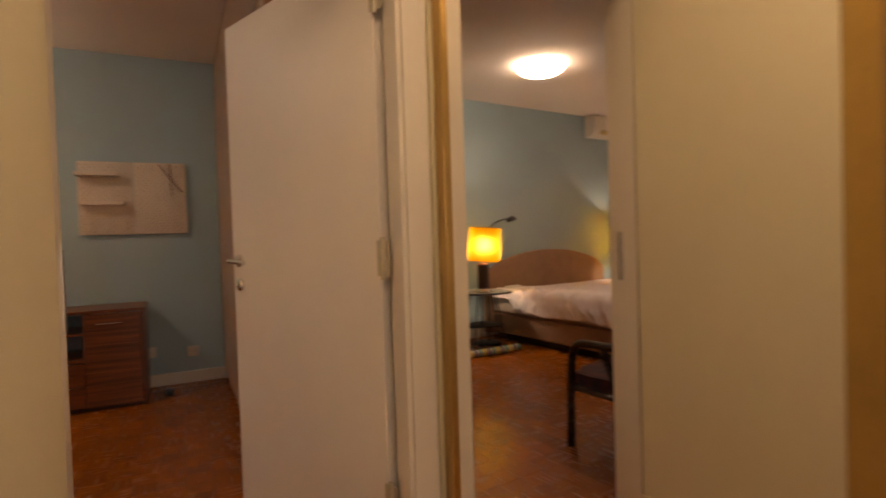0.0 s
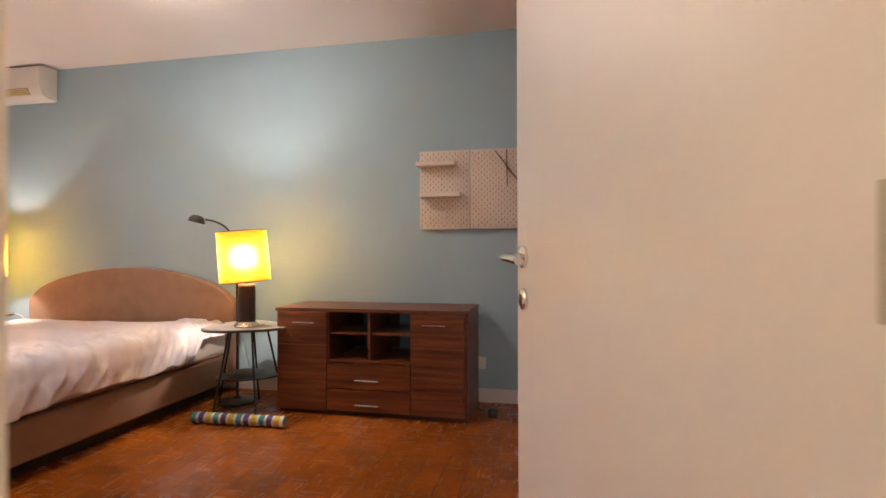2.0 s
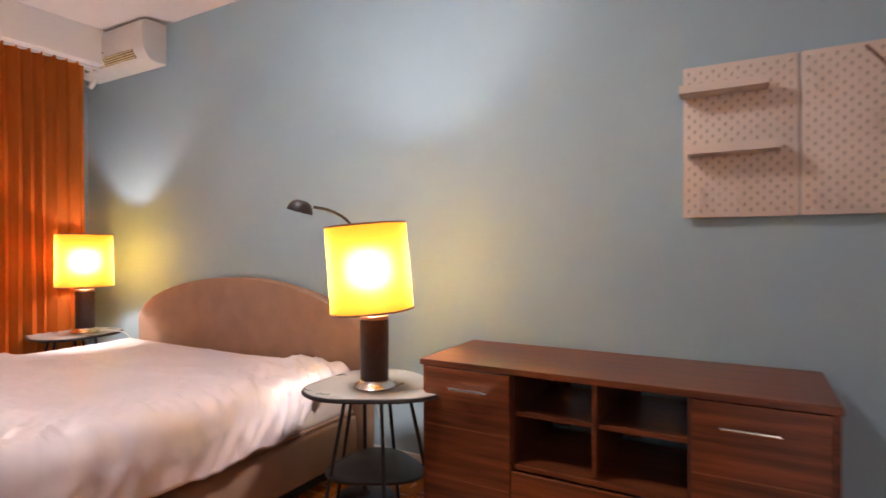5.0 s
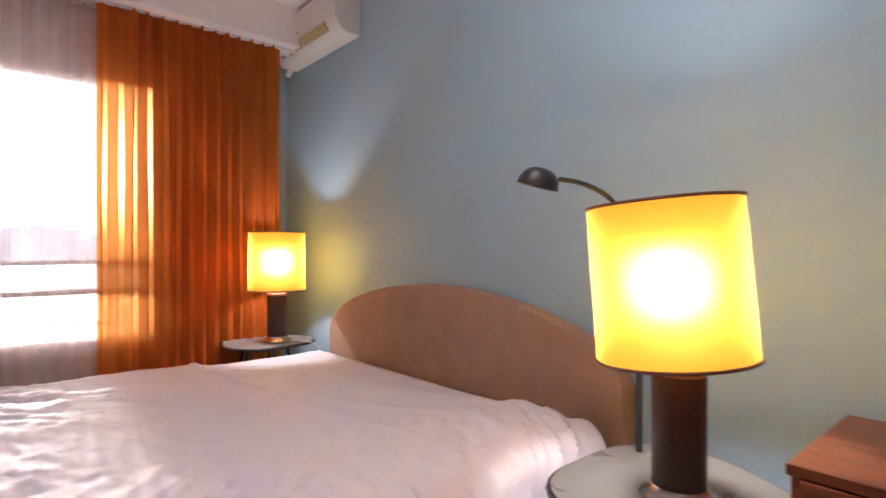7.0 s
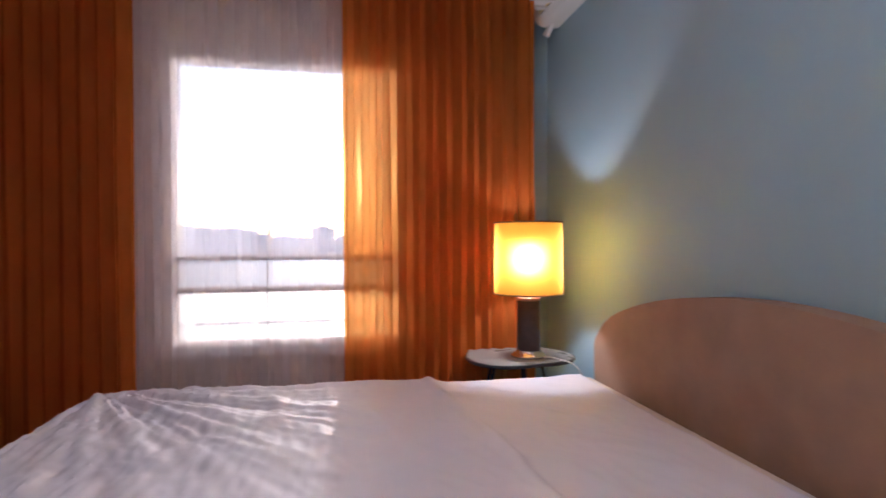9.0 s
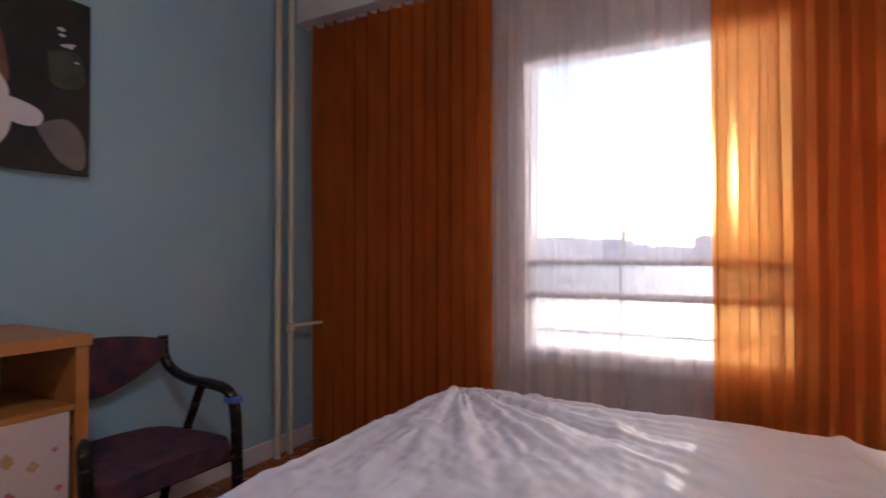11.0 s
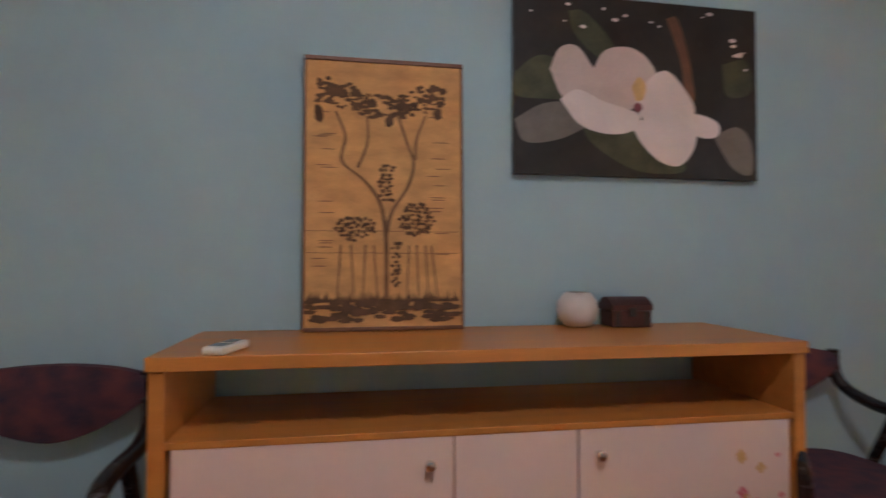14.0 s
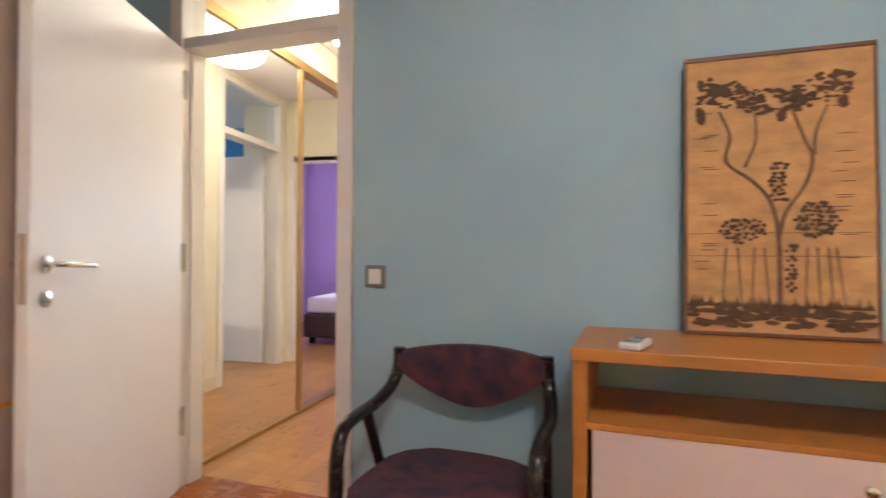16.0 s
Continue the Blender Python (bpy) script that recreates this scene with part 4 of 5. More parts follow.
# ---- dresser ----
def dresser():
    ob = thing("dresser", pose(-2.128, 0.705, 0, 0, 0, -0.6), "low alder-veneered dresser with pale rose doors and an open niche", "dresser")
    w, d, h = 0.857, 0.468, 0.838
    part("top", box(-w - 0.006, w + 0.006, 0.0, d, h - 0.034, h, 0.003), ALDER, ob)
    for s in (-1, 1):
        part("side_panel", box(min(s * w, s * (w - 0.036)), max(s * w, s * (w - 0.036)), 0.0, d - 0.008, 0.0, h - 0.0345, 0.002), ALDER, ob)
    part("shelf", box(-w + 0.0365, w - 0.0365, 0.03, d - 0.010, 0.622, 0.640, 0.002), ALDER, ob, "alder niche shelf, open at the back")
    part("bottom", box(-w + 0.0365, w - 0.0365, 0.02, d - 0.03, 0.06, 0.08), ALDER, ob)
    part("plinth", box(-w + 0.0365, w - 0.0365, d - 0.06, d - 0.045, 0.0, 0.0595), ALDER, ob)
    part("back_panel", box(-w + 0.0365, w - 0.0365, 0.012, 0.020, 0.06, 0.621), ALDER, ob)
    # from the far side to the near: wide, narrow, wide
    for x0, x1, knob in ((0.1445, 0.808, 0.205), (-0.1845, 0.1405, None), (-0.808, -0.1885, -0.24)):
        bm = box(x0, x1, d - 0.030, d - 0.012, 0.085, 0.632, 0.003)
        door = part("door", bm, ROSE_LAMINATE, ob, "pale rose laminate door")
        if knob is not None:
            part("knob", tube([(knob, d - 0.012, 0.560), (knob, d + 0.004, 0.560), (knob, d + 0.008, 0.560), (knob, d + 0.018, 0.560), (knob, d + 0.021, 0.560)], [0.006, 0.006, 0.013, 0.013, 0.008], 16), CHROME, door, "small round metal knob", True)
    stickers = random.Random(4)
    for k in range(16):
        x, z = -0.80 + 0.16 * stickers.random() ** 1.4, 0.20 + 0.40 * stickers.random()
        r = 0.006 + 0.008 * stickers.random()
        bm = bmesh.new()
        for a in range(4):
            c = (x + r * 0.7 * math.cos(a * 1.57), z + r * 0.7 * math.sin(a * 1.57))
            add_tube(bm, [(c[0], d - 0.0118, c[1]), (c[0], d - 0.0114, c[1])], r * 0.55, 8)
        part("sticker", bm, ORANGE_STICKER if k % 3 else PINK_STICKER, ob, "small flower sticker on a door")
    return ob


dresser()

DT = 0.839
vase = thing("vase", pose(-2.484, 0.765, DT), "round white frosted glass vase on the dresser", "vase")
part("body", lathe([(0.030, 0.0), (0.045, 0.004), (0.064, 0.028), (0.070, 0.058), (0.066, 0.085), (0.050, 0.108), (0.040, 0.116), (0.037, 0.116), (0.046, 0.105), (0.06, 0.08), (0.062, 0.05), (0.03, 0.01)], 36), PORCELAIN, vase, "", True)
chest = thing("trinket_box", pose(-2.656, 0.77, DT, 0, 0, -3), "small oxblood wooden trinket box with a domed lid, on the dresser", "box")
part("body", box(-0.068, 0.068, -0.05, 0.055, 0.0, 0.055, 0.003), CHEST_RED, chest)
lid = bmesh.new()
prof = [(-0.058, 0.0), (-0.058, 0.018)] + [(-0.058 + 0.116 * k / 10, 0.018 + 0.026 * math.sin(math.pi * k / 10)) for k in range(1, 10)] + [(0.058, 0.018), (0.058, 0.0)]
rows = [[lid.verts.new((x, y, 0.056 + z)) for y, z in prof] for x in (-0.072, 0.072)]
for k in range(len(prof)):
    n = (k + 1) % len(prof)
    lid.faces.new((rows[0][k], rows[0][n], rows[1][n], rows[1][k]))
lid.faces.new(rows[0])
lid.faces.new(rows[1])
part("lid", lid, CHEST_RED, chest)
part("clasp", box(-0.012, 0.012, 0.056, 0.061, 0.036, 0.066, 0.002), BLACK_METAL, chest, "dark metal clasp")
for x in (-0.05, 0.05):
    part("band", box(x - 0.006, x + 0.006, 0.0552, 0.0572, 0.002, 0.054), BLACK_METAL, chest)
remote = thing("remote_control", pose(-1.425, 1.10, DT, 0, 0, 74), "small white remote control lying on the dresser", "remote control")
part("shell", box(-0.065, 0.065, -0.028, 0.028, 0.0, 0.020, 0.006, 3), WHITE_PLASTIC, remote, "", True)
part("screen", box(0.005, 0.052, -0.020, 0.020, 0.0202, 0.0212), SCREEN_GREY, remote, "grey display")
for k in range(3):
    part("button", box(-0.05 + k * 0.017, -0.04 + k * 0.017, -0.016, 0.016, 0.0201, 0.0222, 0.001), SCREEN_GREY, remote)


# ---- pictures ----
def blade(outline, y, scale=1.0):
    """A flat shape in x and z, one printed layer."""
    bm = bmesh.new()
    pts = curve_through([(x, 0, z) for x, z in [*outline, outline[0]]], 6)[:-1]
    bm.faces.new([bm.verts.new((p.x * scale, y, p.z * scale)) for p in pts])
    bmesh.ops.triangulate(bm, faces=bm.faces)
    return bm


def flower_print():
    # seen from the room, x runs to the viewer's left, so shapes are laid out from the viewer's left edge
    ob = thing("flower_print", pose(-2.275, DOOR + 0.004, 1.362, 0, 0, 0), "canvas print of a white magnolia on dark foliage", "picture")
    W, H = 0.945, 0.64
    part("canvas", box(-W, 0, 0.0, 0.028, 0, H, 0.002), (CANVAS_DARK, CANVAS_EDGE), ob, "dark printed canvas")
    shapes = (
        ("leaf", PRINT_LEAF, ((0.0, 0.36), (0.10, 0.43), (0.24, 0.38), (0.30, 0.28), (0.12, 0.27), (0.0, 0.28))),
        ("leaf", PRINT_GREY_LEAF, ((0.0, 0.19), (0.10, 0.25), (0.20, 0.26), (0.30, 0.21), (0.18, 0.13), (0.04, 0.11))),
        ("leaf", PRINT_LEAF, ((0.25, 0.20), (0.40, 0.20), (0.60, 0.10), (0.64, 0.02), (0.45, 0.02), (0.28, 0.12))),
        ("leaf", PRINT_LEAF, ((0.20, 0.60), (0.26, 0.60), (0.36, 0.50), (0.38, 0.42), (0.30, 0.44), (0.22, 0.52))),
        ("leaf", PRINT_GREY_LEAF, ((0.76, 0.16), (0.86, 0.20), (0.92, 0.14), (0.92, 0.02), (0.84, 0.04))),
        ("leaf", PRINT_LEAF, ((0.80, 0.44), (0.90, 0.46), (0.92, 0.34), (0.82, 0.32))),
        ("branch", PRINT_BRANCH, ((0.64, 0.60), (0.69, 0.60), (0.74, 0.44), (0.76, 0.30), (0.72, 0.30), (0.70, 0.44))),
        ("petal", PETAL_SHADE, ((0.16, 0.38), (0.20, 0.46), (0.27, 0.47), (0.33, 0.40), (0.42, 0.28), (0.30, 0.24), (0.21, 0.28))),
        ("petal", PETAL_SHADE, ((0.33, 0.38), (0.38, 0.46), (0.48, 0.48), (0.56, 0.44), (0.60, 0.36), (0.54, 0.26), (0.40, 0.26))),
        ("petal", PETAL, ((0.50, 0.26), (0.56, 0.36), (0.64, 0.40), (0.72, 0.33), (0.76, 0.25), (0.70, 0.20), (0.56, 0.20))),
        ("petal", PETAL, ((0.48, 0.20), (0.62, 0.22), (0.75, 0.20), (0.76, 0.12), (0.70, 0.045), (0.62, 0.05), (0.54, 0.11))),
        ("petal", PETAL, ((0.20, 0.27), (0.27, 0.31), (0.38, 0.27), (0.52, 0.23), (0.50, 0.17), (0.40, 0.15), (0.28, 0.18))),
        ("petal", PETAL, ((0.54, 0.21), (0.64, 0.245), (0.78, 0.24), (0.86, 0.21), (0.86, 0.165), (0.80, 0.15), (0.68, 0.18))),
        ("heart", PISTIL, ((0.49, 0.33), (0.52, 0.37), (0.55, 0.34), (0.54, 0.29), (0.51, 0.28))),
        ("heart", SEED, ((0.495, 0.255), (0.515, 0.275), (0.535, 0.255), (0.515, 0.235))),
    )
    for n, (name, mat, outline) in enumerate(shapes):
        bm = blade([(-0.93 * x + 0.02 if name != "leaf" else -x, 0.96 * z + 0.005) for x, z in outline], 0.0284 + n * 0.0003)
        part(name, bm, mat, ob)
    rng = random.Random(11)
    for k in range(18):
        x, z = (0.84 + 0.07 * rng.random(), 0.40 + 0.12 * rng.random()) if k < 7 else (0.05 + 0.7 * rng.random(), 0.52 + 0.09 * rng.random())
        s = 0.006 + 0.010 * rng.random()
        part("sky_gap", blade([(-x - s, z), (-x, z + s * 0.5), (-x + s, z), (-x, z - s * 0.5)], 0.0332), PETAL, ob)


flower_print()


def batik_panel():
    ob = thing("batik_picture", pose(-1.574, 0.765, DT, 2.1, 0, 0), "framed ochre batik picture of acacia trees leaning on the wall", "picture")
    W, H = 0.515, 0.880
    part("backing", box(-W, 0, -0.010, 0.004, 0, H), FRAME_BROWN, ob)
    cloth_ob = part("cloth", box(-W + 0.008, -0.008, 0.0045, 0.0065, 0.012, H - 0.014), BATIK, ob, "creased ochre cloth")
    for a, b, c, d in ((-W, 0, 0, 0.012), (-W, 0, H - 0.014, H)):
        part("frame_rail", box(a, b, 0.0045, 0.012, c, d, 0.002), FRAME_BROWN, ob)
    for a in (-W, -0.008):
        part("frame_stile", box(a, a + 0.008, 0.0045, 0.011, 0.0125, H - 0.0145, 0.001), FRAME_BROWN, ob)
    rng = random.Random(21)
    y = 0.0072
    blots = bmesh.new()

    def blot(x, z, rx, rz, dy=0.0):
        vs = []
        for k in range(14):
            a = 2 * math.pi * k / 14
            q = 1 + 0.35 * (rng.random() - 0.5)
            vs.append(blots.verts.new((-x + rx * q * math.cos(a), y + dy, z + rz * q * math.sin(a))))
        blots.faces.new(vs)

    for k in range(230):  # the flat crowns
        u = rng.random()
        x = 0.04 + 0.42 * u
        z = 0.757 + 0.075 * (rng.random() - 0.5) - 0.035 * math.sin(u * math.pi) + (0.03 * rng.random() if u < 0.3 or u > 0.7 else 0)
        blot(x, z, 0.005 + 0.010 * rng.random(), 0.003 + 0.005 * rng.random(), 0.00001 * k)
    for x, z in ((0.045, 0.70), (0.05, 0.68), (0.27, 0.675), (0.43, 0.705)):
        blot(x, z, 0.014, 0.02, 0.003)
    tagged(part("crown", blots, BATIK_DARK, ob, "dyed tree crowns"), kind="stuff")
    for pts, r in ((((0.10, 0.70), (0.13, 0.62), (0.12, 0.54), (0.19, 0.48), (0.24, 0.41), (0.26, 0.30), (0.262, 0.10)), 0.0062), (((0.20, 0.69), (0.20, 0.60), (0.17, 0.52)), 0.0045), (((0.30, 0.69), (0.33, 0.60), (0.35, 0.54), (0.33, 0.46), (0.28, 0.38), (0.26, 0.30)), 0.0058), (((0.39, 0.70), (0.36, 0.62), (0.355, 0.55)), 0.0045)):
        line = curve_through([(-x, 0, z) for x, z in pts], 6)
        bm = bmesh.new()
        left = [bm.verts.new((p.x - r * (0.7 + 0.5 * k / len(line)), y + 0.0034, p.z)) for k, p in enumerate(line)]
        right = [bm.verts.new((p.x + r * (0.7 + 0.5 * k / len(line)), y + 0.0034, p.z)) for k, p in enumerate(line)]
        for k in range(len(line) - 1):
            bm.faces.new((left[k], right[k], right[k + 1], left[k + 1]))
        part("trunk", bm, BATIK_SEPIA, ob, "dyed tree trunk")
    blots = bmesh.new()  # plain mottled patches of dye under the trees
    step = 0.0155
    for i in range(34):
        for j in range(34):
            x = 0.02 + step * (i + 0.5 * (j % 2)) + 0.0075 * (rng.random() - 0.5)
            z = 0.10 + step * 0.86 * j + 0.0075 * (rng.random() - 0.5)
            oval = ((x - 0.165) / 0.066) ** 2 + ((z - 0.325) / 0.040) ** 2 < 1
            disc = ((x - 0.360) / 0.058) ** 2 + ((z - 0.355) / 0.056) ** 2 < 1
            bar = 0.415 < z < 0.53 and abs(x - 0.262) < 0.022
            column = 0.135 < z < 0.28 and abs(x - 0.292) < 0.014
            if oval or disc or bar or column:
                blot(x, z, 0.0052 + 0.0032 * rng.random(), 0.0045 + 0.0028 * rng.random(), 0.0036)
    tagged(part("dyed_shape", blots, BATIK_DARK, ob, "dark speckled dyed shapes"), kind="stuff")
    blots = bmesh.new()
    for x, dx in ((0.118, -0.012), (0.150, 0.010), (0.195, -0.008), (0.222, 0.012), (0.335, -0.008), (0.360, 0.006), (0.388, 0.010), (0.408, 0.020)):
        for k in range(14):
            blot(x + dx * (1 - k / 13), 0.100 + 0.165 * k / 13, 0.0022 + 0.0014 * k / 13, 0.0085, 0.0028)
    tagged(part("stroke", blots, BATIK_SEPIA, ob, "thin sepia brush strokes"), kind="stuff")
    blots = bmesh.new()
    for k in range(120):
        blot(0.02 + 0.475 * rng.random(), 0.03 + 0.065 * rng.random(), 0.02, 0.007, 0.0025 + 0.00001 * k)
    for k in range(90):
        x = 0.015 + 0.485 * k / 90
        h = 0.012 + 0.03 * rng.random()
        vs = [blots.verts.new((-x + 0.004, y + 0.0024, 0.09)), blots.verts.new((-x - 0.004, y + 0.0024, 0.09)), blots.verts.new((-x, y + 0.0024, 0.09 + h))]
        blots.faces.new(vs)
    tagged(part("grass", blots, BATIK_DARK, ob, "dyed grass"), kind="stuff")
    blots = bmesh.new()
    for k in range(26):
        s = rng.choice((0.06, 0.43))
        blot(s + 0.04 * (rng.random() - 0.5), 0.2 + 0.5 * rng.random(), 0.025, 0.0016, 0.0002)
    for z in (0.245, 0.315):
        for k in range(22):
            blot(0.02 + 0.022 * k, z + 0.002 * rng.random(), 0.013, 0.0011, 0.0003)
    tagged(part("crease", blots, PRINT_BRANCH, cloth_ob, "rust-coloured dye creases"), kind="stuff")


batik_panel()


# ---- armchairs ----
def armchair():
    ob = thing("armchair", pose(0, 0, 0), "black bentwood armchair with dark red and blue patterned upholstery", "chair", "armchairs")
    # origin on the floor under the middle of the back; y points to the front
    outline = curve_through([(-0.20, 0.08, 0), (-0.235, 0.25, 0), (-0.24, 0.40, 0), (-0.20, 0.47, 0), (0, 0.49, 0), (0.20, 0.47, 0), (0.24, 0.40, 0), (0.235, 0.25, 0), (0.20, 0.08, 0), (0, 0.065, 0), (-0.20, 0.08, 0)], 4)[:-1]
    bm = prism([(p.x, p.y) for p in outline], 0.322, 0.382, 0.018)
    for v in bm.verts:
        if v.co.z > 0.367:
            v.co.z += 0.018 * (1 - (v.co.x / 0.26) ** 2)
    part("seat", bm, CHAIR_FABRIC, ob, "padded seat in dark patterned fabric", True)
    rows = []
    bm = bmesh.new()
    n = 22
    for side in (0.0, 0.035):
        row = []
        for k in range(n + 1):
            u = -1 + 2 * k / n
            x, bow = 0.245 * u, -0.045 * (1 - u * u)
            top = 0.722 + 0.030 * (1 - u * u) ** 0.8
            low = 0.655 - 0.125 * (1 - abs(u) ** 1.7)
            row.append([bm.verts.new((x, bow + side + 0.012 * (1 - 2 * abs(v - 0.5)) * (1 if side else -1), low + (top - low) * v)) for v in (0, 0.1, 0.5, 0.9, 1)])
        rows.append(row)
    for row in rows:
        for a, b in zip(row, row[1:]):
            for j in range(4):
                bm.faces.new((a[j], b[j], b[j + 1], a[j + 1]))
    for k in range(n):
        for j in (0, 4):
            bm.faces.new((rows[0][k][j], rows[0][k + 1][j], rows[1][k + 1][j], rows[1][k][j]))
    for k in (0, n):
        for j in range(4):
            bm.faces.new((rows[0][k][j], rows[0][k][j + 1], rows[1][k][j + 1], rows[1][k][j]))
    part("backrest", bm, CHAIR_FABRIC, ob, "curved backrest in dark patterned fabric", True)
    for s in (-1, 1):
        arm = curve_through([(s * 0.247, 0.018, 0.735), (s * 0.250, 0.02, 0.66), (s * 0.262, 0.055, 0.60), (s * 0.272, 0.16, 0.565), (s * 0.272, 0.30, 0.560), (s * 0.270, 0.385, 0.545), (s * 0.268, 0.425, 0.49), (s * 0.266, 0.44, 0.36), (s * 0.262, 0.455, 0.0)], 7)
        part("arm", tube(arm, 0.021, 10), BLACK_WOOD, ob, "bentwood arm and front leg", True)
        part("back_leg", tube([(s * 0.268, 0.235, 0.555), (s * 0.262, 0.16, 0.38), (s * 0.255, 0.06, 0.18), (s * 0.25, 0.0, 0.0)], 0.018, 10), BLACK_WOOD, ob, "", True)
        part("seat_rail", tube([(s * 0.250, 0.09, 0.312), (s * 0.256, 0.445, 0.312)], 0.017, 8), BLACK_WOOD, ob, "", True)
    part("front_rail", tube([(-0.256, 0.44, 0.312), (0.256, 0.44, 0.312)], 0.016, 8), BLACK_WOOD, ob, "", True)
    part("back_rail", tube([(-0.25, 0.09, 0.312), (0.25, 0.09, 0.312)], 0.016, 8), BLACK_WOOD, ob, "", True)
    return ob


near_chair = armchair()
near_chair.matrix_world = pose(-0.872, 0.775, 0, 0, 0, 1) @ Matrix.Diagonal((1.10, 1.02, 1.005, 1))
tagged(near_chair, "black bentwood armchair with dark patterned upholstery, beside the door")
far_chair = copy_thing(near_chair, pose(-3.237, 0.750, 0, 0, 0, 0) @ Matrix.Diagonal((0.92, 0.97, 0.995, 1)))
tagged(far_chair, "black bentwood armchair with a blue sticker, between dresser and curtain")
tag = part("sticker", box(-0.2935, -0.2465, 0.388, 0.444, 0.506, 0.528, 0.004), BLUE_TAG, far_chair, "shiny blue sticker round the arm")


# ---- wall fittings ----
def air_conditioner():
    ob = thing("air_conditioner", pose(-3.87, HEAD - 0.002, 2.34) @ Matrix.Diagonal((1.10, 0.90, 0.97, 1)), "older white wall-mounted air conditioner with yellowed vanes", "air conditioner")
    prof = [(0.0, 0.0), (-0.10, 0.0), (-0.155, 0.030), (-0.188, 0.085), (-0.195, 0.16), (-0.192, 0.235), (-0.165, 0.272), (-0.08, 0.280), (0.0, 0.280)]
    fine = curve_through([(0, y, z) for y, z in prof], 4)
    bm = bmesh.new()
    rows = [[bm.verts.new((x, p.y * k, 0.14 + (p.z - 0.14) * k2)) for p in fine] for x, k, k2 in ((0.0, 0.96, 0.97), (-0.012, 1, 1), (-0.74, 1, 1), (-0.752, 0.96, 0.97))]
    for a, b in zip(rows, rows[1:]):
        for k in range(len(fine) - 1):
            bm.faces.new((a[k], a[k + 1], b[k + 1], b[k]))
    bm.faces.new(rows[0])
    bm.faces.new(rows[-1])
    part("casing", bm, WHITE_PLASTIC, ob, "white plastic casing", True)
    # raised plate, its black stands for the shaded slots behind the vanes
    outlet = part("outlet", box(-0.66, -0.10, -0.004, 0.004, -0.030, 0.030, 0.002), GAP_SHADE, ob, "air outlet plate, black for the shade between the vanes")
    outlet.location, outlet.rotation_euler = (0, -0.1715, 0.056), (radians(31), 0, 0)
    for k in range(4):
        v = part("vane", box(-0.658, -0.102, -0.003, 0.003, -0.0055, 0.0055, 0.002), AMBER, ob, "yellowed louvre vane")
        up = -0.0225 + 0.015 * k
        v.location, v.rotation_euler = (0, -0.1770 - up * 0.515, 0.053 + up * 0.857), (radians(31), 0, 0)
    bm = bmesh.new()
    for k in range(6):
        add_box(bm, -0.71, -0.04, -0.1975 + (0.002 if k > 3 else 0), -0.190, 0.150 + k * 0.013, 0.154 + k * 0.013)
    part("grille", bm, WHITE_GLOSS, ob, "ribbed front grille")
    part("badge", box(-0.43, -0.40, -0.1965, -0.193, 0.112, 0.118), SCREEN_GREY, ob)
    pipe = curve_through([(-0.70, -0.06, 0.01), (-0.73, -0.07, -0.025), (-0.745, -0.08, -0.05)], 4)
    part("pipe_sleeve", tube(pipe, 0.022, 10), WHITE_PLASTIC, ob, "white pipe sleeve", True)


air_conditioner()


def socket_plate(x, z, label):
    ob = thing("wall_socket", pose(x, HEAD - 0.0145 + 0.014, z), label, "socket", "wall sockets")
    part("plate", box(-0.042, 0.042, -0.011, -0.0005, -0.042, 0.042, 0.004), WHITE_PLASTIC, ob, "", True)
    part("well", tube([(0, -0.0112, 0), (0, -0.0122, 0)], 0.021, 20), WHITE_GLOSS, ob)
    for s in (-1, 1):
        # black discs painted as the shaded pin holes
        part("pin_hole", tube([(s * 0.0095, -0.0123, 0), (s * 0.0095, -0.0128, 0)], 0.003, 8), GAP_SHADE, ob)


socket_plate(-0.255, 0.275, "white wall socket above the baseboard, half behind the sideboard")
socket_plate(0.055, 0.255, "white wall socket above the baseboard")
switch = thing("light_switch", pose(-0.448, DOOR, 0.995), "grey-framed rocker light switch beside the door", "light switch")
part("plate", box(-0.045, 0.045, 0.0005, 0.010, -0.045, 0.045, 0.003), TABLE_TOP, switch, "grey plate", True)
part("rocker", box(-0.027, 0.027, 0.0102, 0.016, -0.030, 0.030, 0.003), WHITE_PLASTIC, switch, "white rocker", True)
hall_switch = thing("light_switch", pose(-0.255, -0.68, 1.0), "cream rocker light switch on the hall wall", "light switch")
part("plate", box(0.0005, 0.009, -0.04, 0.04, -0.04, 0.04, 0.003), CREAM_GLOSS, hall_switch, "", True)
part("rocker", box(0.0092, 0.014, -0.025, 0.025, -0.028, 0.028, 0.003), WHITE_PLASTIC, hall_switch, "", True)


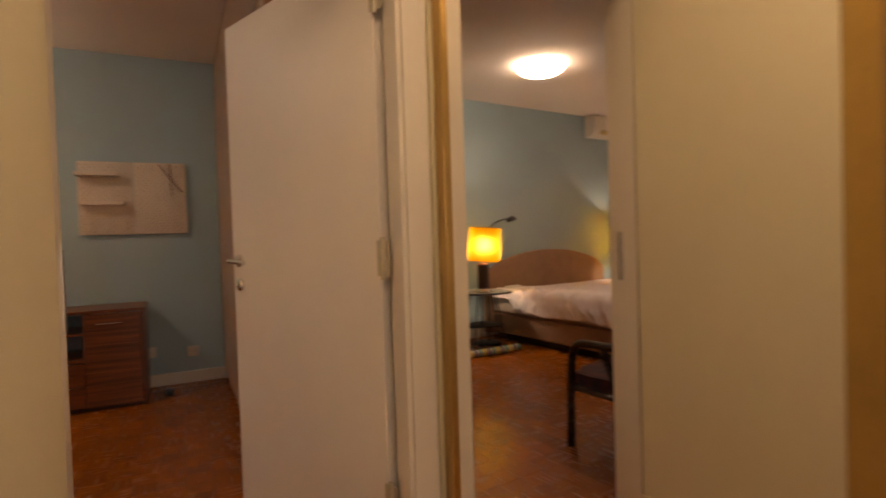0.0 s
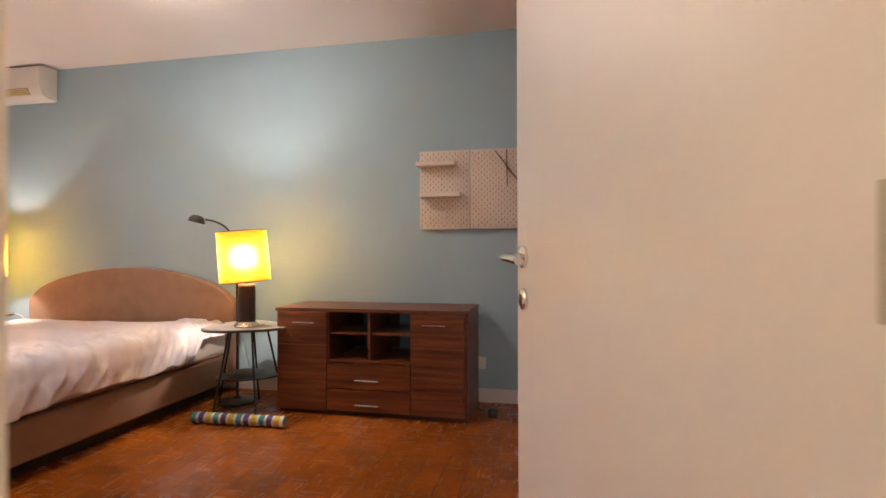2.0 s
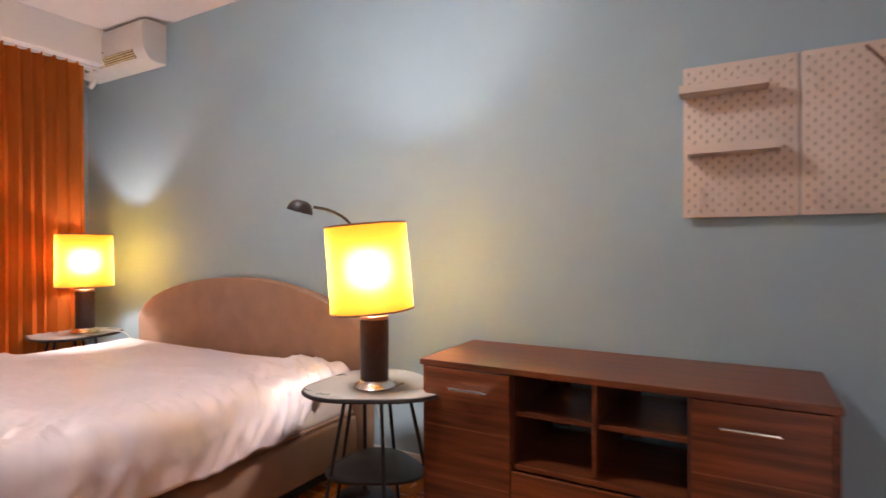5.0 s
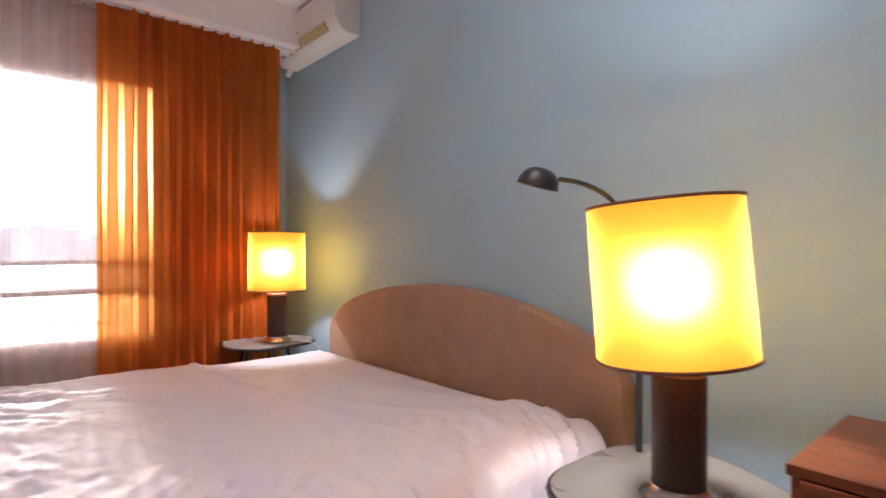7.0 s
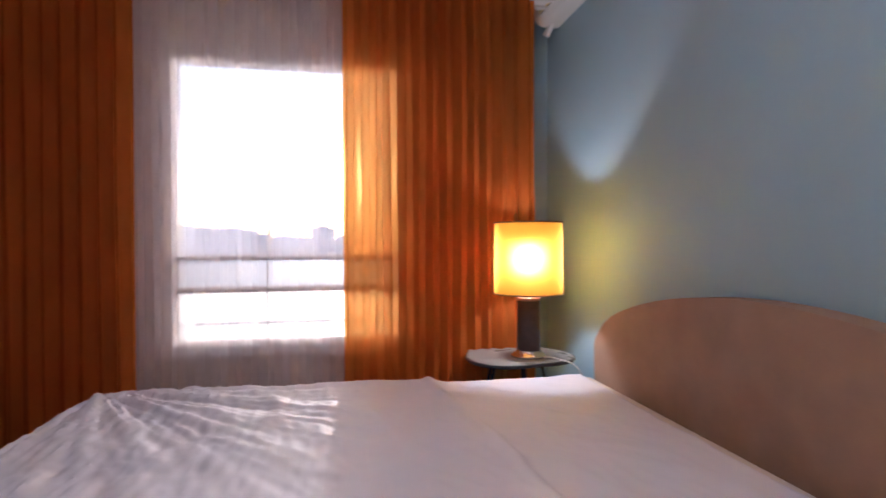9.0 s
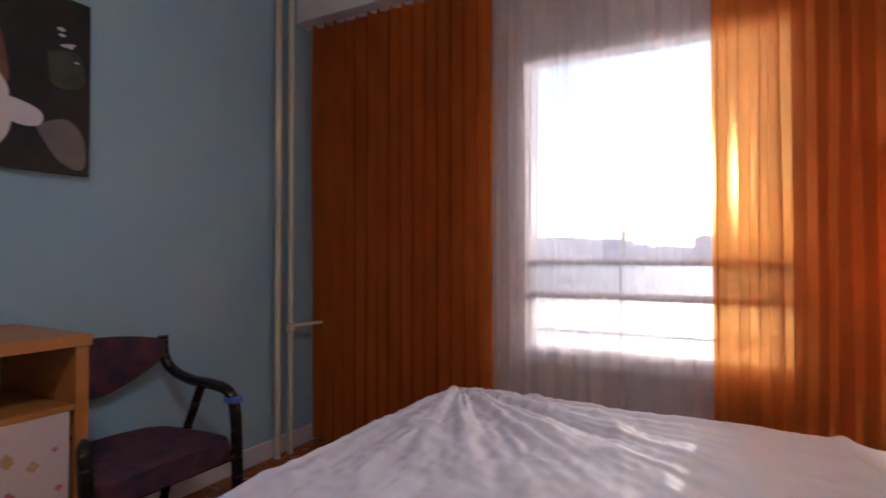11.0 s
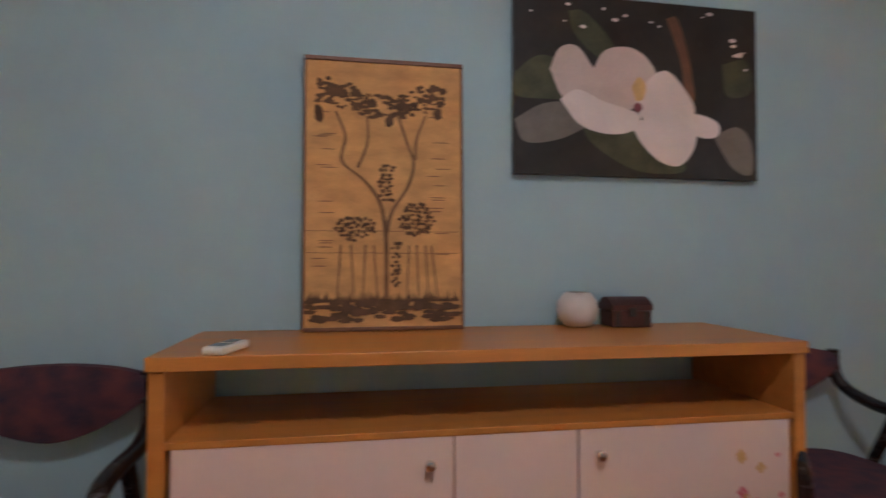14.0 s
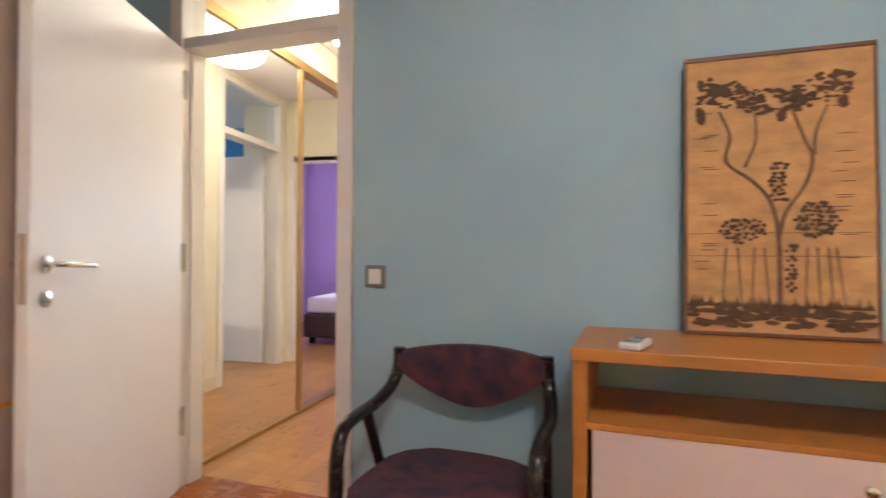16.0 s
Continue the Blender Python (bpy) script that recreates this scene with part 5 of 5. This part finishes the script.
# ---- things on the floor ----
def rolled_mat():
    ob = thing("rolled_mat", pose(-1.635, 3.20, 0.034, 0, 0, 2.5), "rolled cotton mat striped teal, yellow and violet on the parquet", "rug")
    cols = (STRIPE_TEAL, STRIPE_WHITE, STRIPE_VIOLET, STRIPE_WHITE, STRIPE_YELLOW, STRIPE_WHITE)
    n = 24
    for k in range(n):
        x0, x1 = -0.30 + 0.6 * k / n, -0.30 + 0.6 * (k + 1) / n
        part("stripe", tube([(x0 - (0 if k % 2 else 0.004), 0, 0), ((x0 + x1) / 2, 0, 0.0006), (x1 + (0 if k % 2 else 0.004), 0, 0)], 0.0335 + 0.0004 * (k % 2 == 0), 20), cols[k % 6], ob, "", True)
    coil = bmesh.new()
    pts = [(0.3045, (0.006 + 0.0027 * a) * math.cos(a), (0.006 + 0.0027 * a) * math.sin(a)) for a in [0.35 * k for k in range(28)]]
    add_tube(coil, pts, 0.0022, 5)
    part("coil_end", coil, STRIPE_TEAL, ob, "spiral end of the roll")


rolled_mat()
adapter = thing("power_adapter", pose(-0.125, 3.66, 0), "black plug adapter lying on the floor", "adapter")
part("body", box(-0.028, 0.028, -0.02, 0.02, 0.0, 0.05, 0.006), BLACK_METAL, adapter, "", True)
cable = link("cable", tube(curve_through([(-0.15, 3.66, 0.02), (-0.20, 3.70, 0.03), (-0.24, 3.78, 0.012), (-0.25, 3.93, 0.010)], 6), 0.003, 6), BLACK_METAL, None, "", True)
tagged(cable, "thin black cable running from the adapter behind the sideboard", "cable")

# the far room's bed, seen in the mirror
far_bed = thing("bed", pose(0.5, -3.6, 0), "low bed with white covers in the violet room", "bed")
part("base", box(-1.0, 0.7, -0.75, 0.55, 0.08, 0.36, 0.02), LEATHER, far_bed, "dark bed base")
part("mattress", box(-0.98, 0.68, -0.73, 0.53, 0.361, 0.56, 0.05, 4), SHEET, far_bed, "white covers", True)
for x, y in ((-0.92, -0.67), (0.62, -0.67), (-0.92, 0.47), (0.62, 0.47)):
    part("foot", box(x - 0.03, x + 0.03, y - 0.03, y + 0.03, 0, 0.079), BLACK_WOOD, far_bed)

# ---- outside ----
ground = structure("ground", prism([(3000 * math.cos(a), 3000 * math.sin(a)) for a in [2 * math.pi * k / 48 for k in range(48)]], -14.2, -14.0), GROUND, "level ground far below the window, coloured as through haze", "ground")
rng = random.Random(6)
for k in range(34):
    a = radians(87 + (k - 17) * 2.0 + rng.uniform(-0.6, 0.6))
    far = rng.uniform(330, 520)
    w, d, h = rng.uniform(9, 22), rng.uniform(8, 14), 15.5 + far * rng.uniform(0.008, 0.030)
    ob = thing("apartment_building", pose(-math.sin(a) * far, math.cos(a) * far, -14, 0, 0, math.degrees(a) + rng.uniform(-12, 12)), "distant apartment block on the skyline, coloured as through haze", "building", "skyline")
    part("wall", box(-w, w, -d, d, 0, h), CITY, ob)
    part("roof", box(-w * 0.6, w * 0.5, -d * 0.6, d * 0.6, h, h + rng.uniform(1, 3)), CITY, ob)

# ---- parquet blocks ----
B = 0.116
tile_mesh = bpy.data.meshes.new("parquet_block")
bm = bmesh.new()
add_box(bm, -B / 2 + 0.0004, B / 2 - 0.0004, -B / 2 + 0.0004, B / 2 - 0.0004, -0.008, 0.0)
bmesh.ops.bevel(bm, geom=[e for e in bm.edges if e.verts[0].co.z > -0.001 and e.verts[1].co.z > -0.001], offset=0.0006, segments=1, affect="EDGES")
bm.to_mesh(tile_mesh)
bm.free()
tile_mesh.materials.append(PARQUET)
shape_v = [Vector(v.co) for v in tile_mesh.vertices]
shape_f = [tuple(p.vertices) for p in tile_mesh.polygons]
rest = {(turned, hall): ([], []) for turned in (0, 1) for hall in (False, True)}
spots = [(i, j) for i in range(-40, 17) for j in range(-30, 35)]
for i, j in spots:
    x, y = i * B + 0.03, j * B + 0.02
    turned = (i + j) % 2
    if -1.95 < x < 0.28 and 1.75 < y < 3.30 and abs(x) < 9:
        ob = bpy.data.objects.new("parquet_block", tile_mesh)
        scene.collection.objects.link(ob)
        ob.parent = floor
        ob.location, ob.rotation_euler = (x, y, 0), (0, 0, radians(90 * turned))
    else:
        vs, fs = rest[(turned, y < 0.60)]
        base = len(vs)
        if turned:  # laid in the turned object's own axes
            vs += [(v.x + y, v.y - x, v.z) for v in shape_v]
        else:
            vs += [(v.x + x, v.y + y, v.z) for v in shape_v]
        fs += [tuple(base + n for n in f) for f in shape_f]
for (turned, hall), (vs, fs) in rest.items():
    me = bpy.data.meshes.new("parquet_blocks")
    me.from_pydata(vs, [], fs)
    me.materials.append(PARQUET_HALL if hall else PARQUET_REST)
    ob = new("parquet_blocks", me)
    ob.parent = floor
    ob.rotation_euler = (0, 0, radians(90 * turned))
    tagged(ob, kind="stuff")
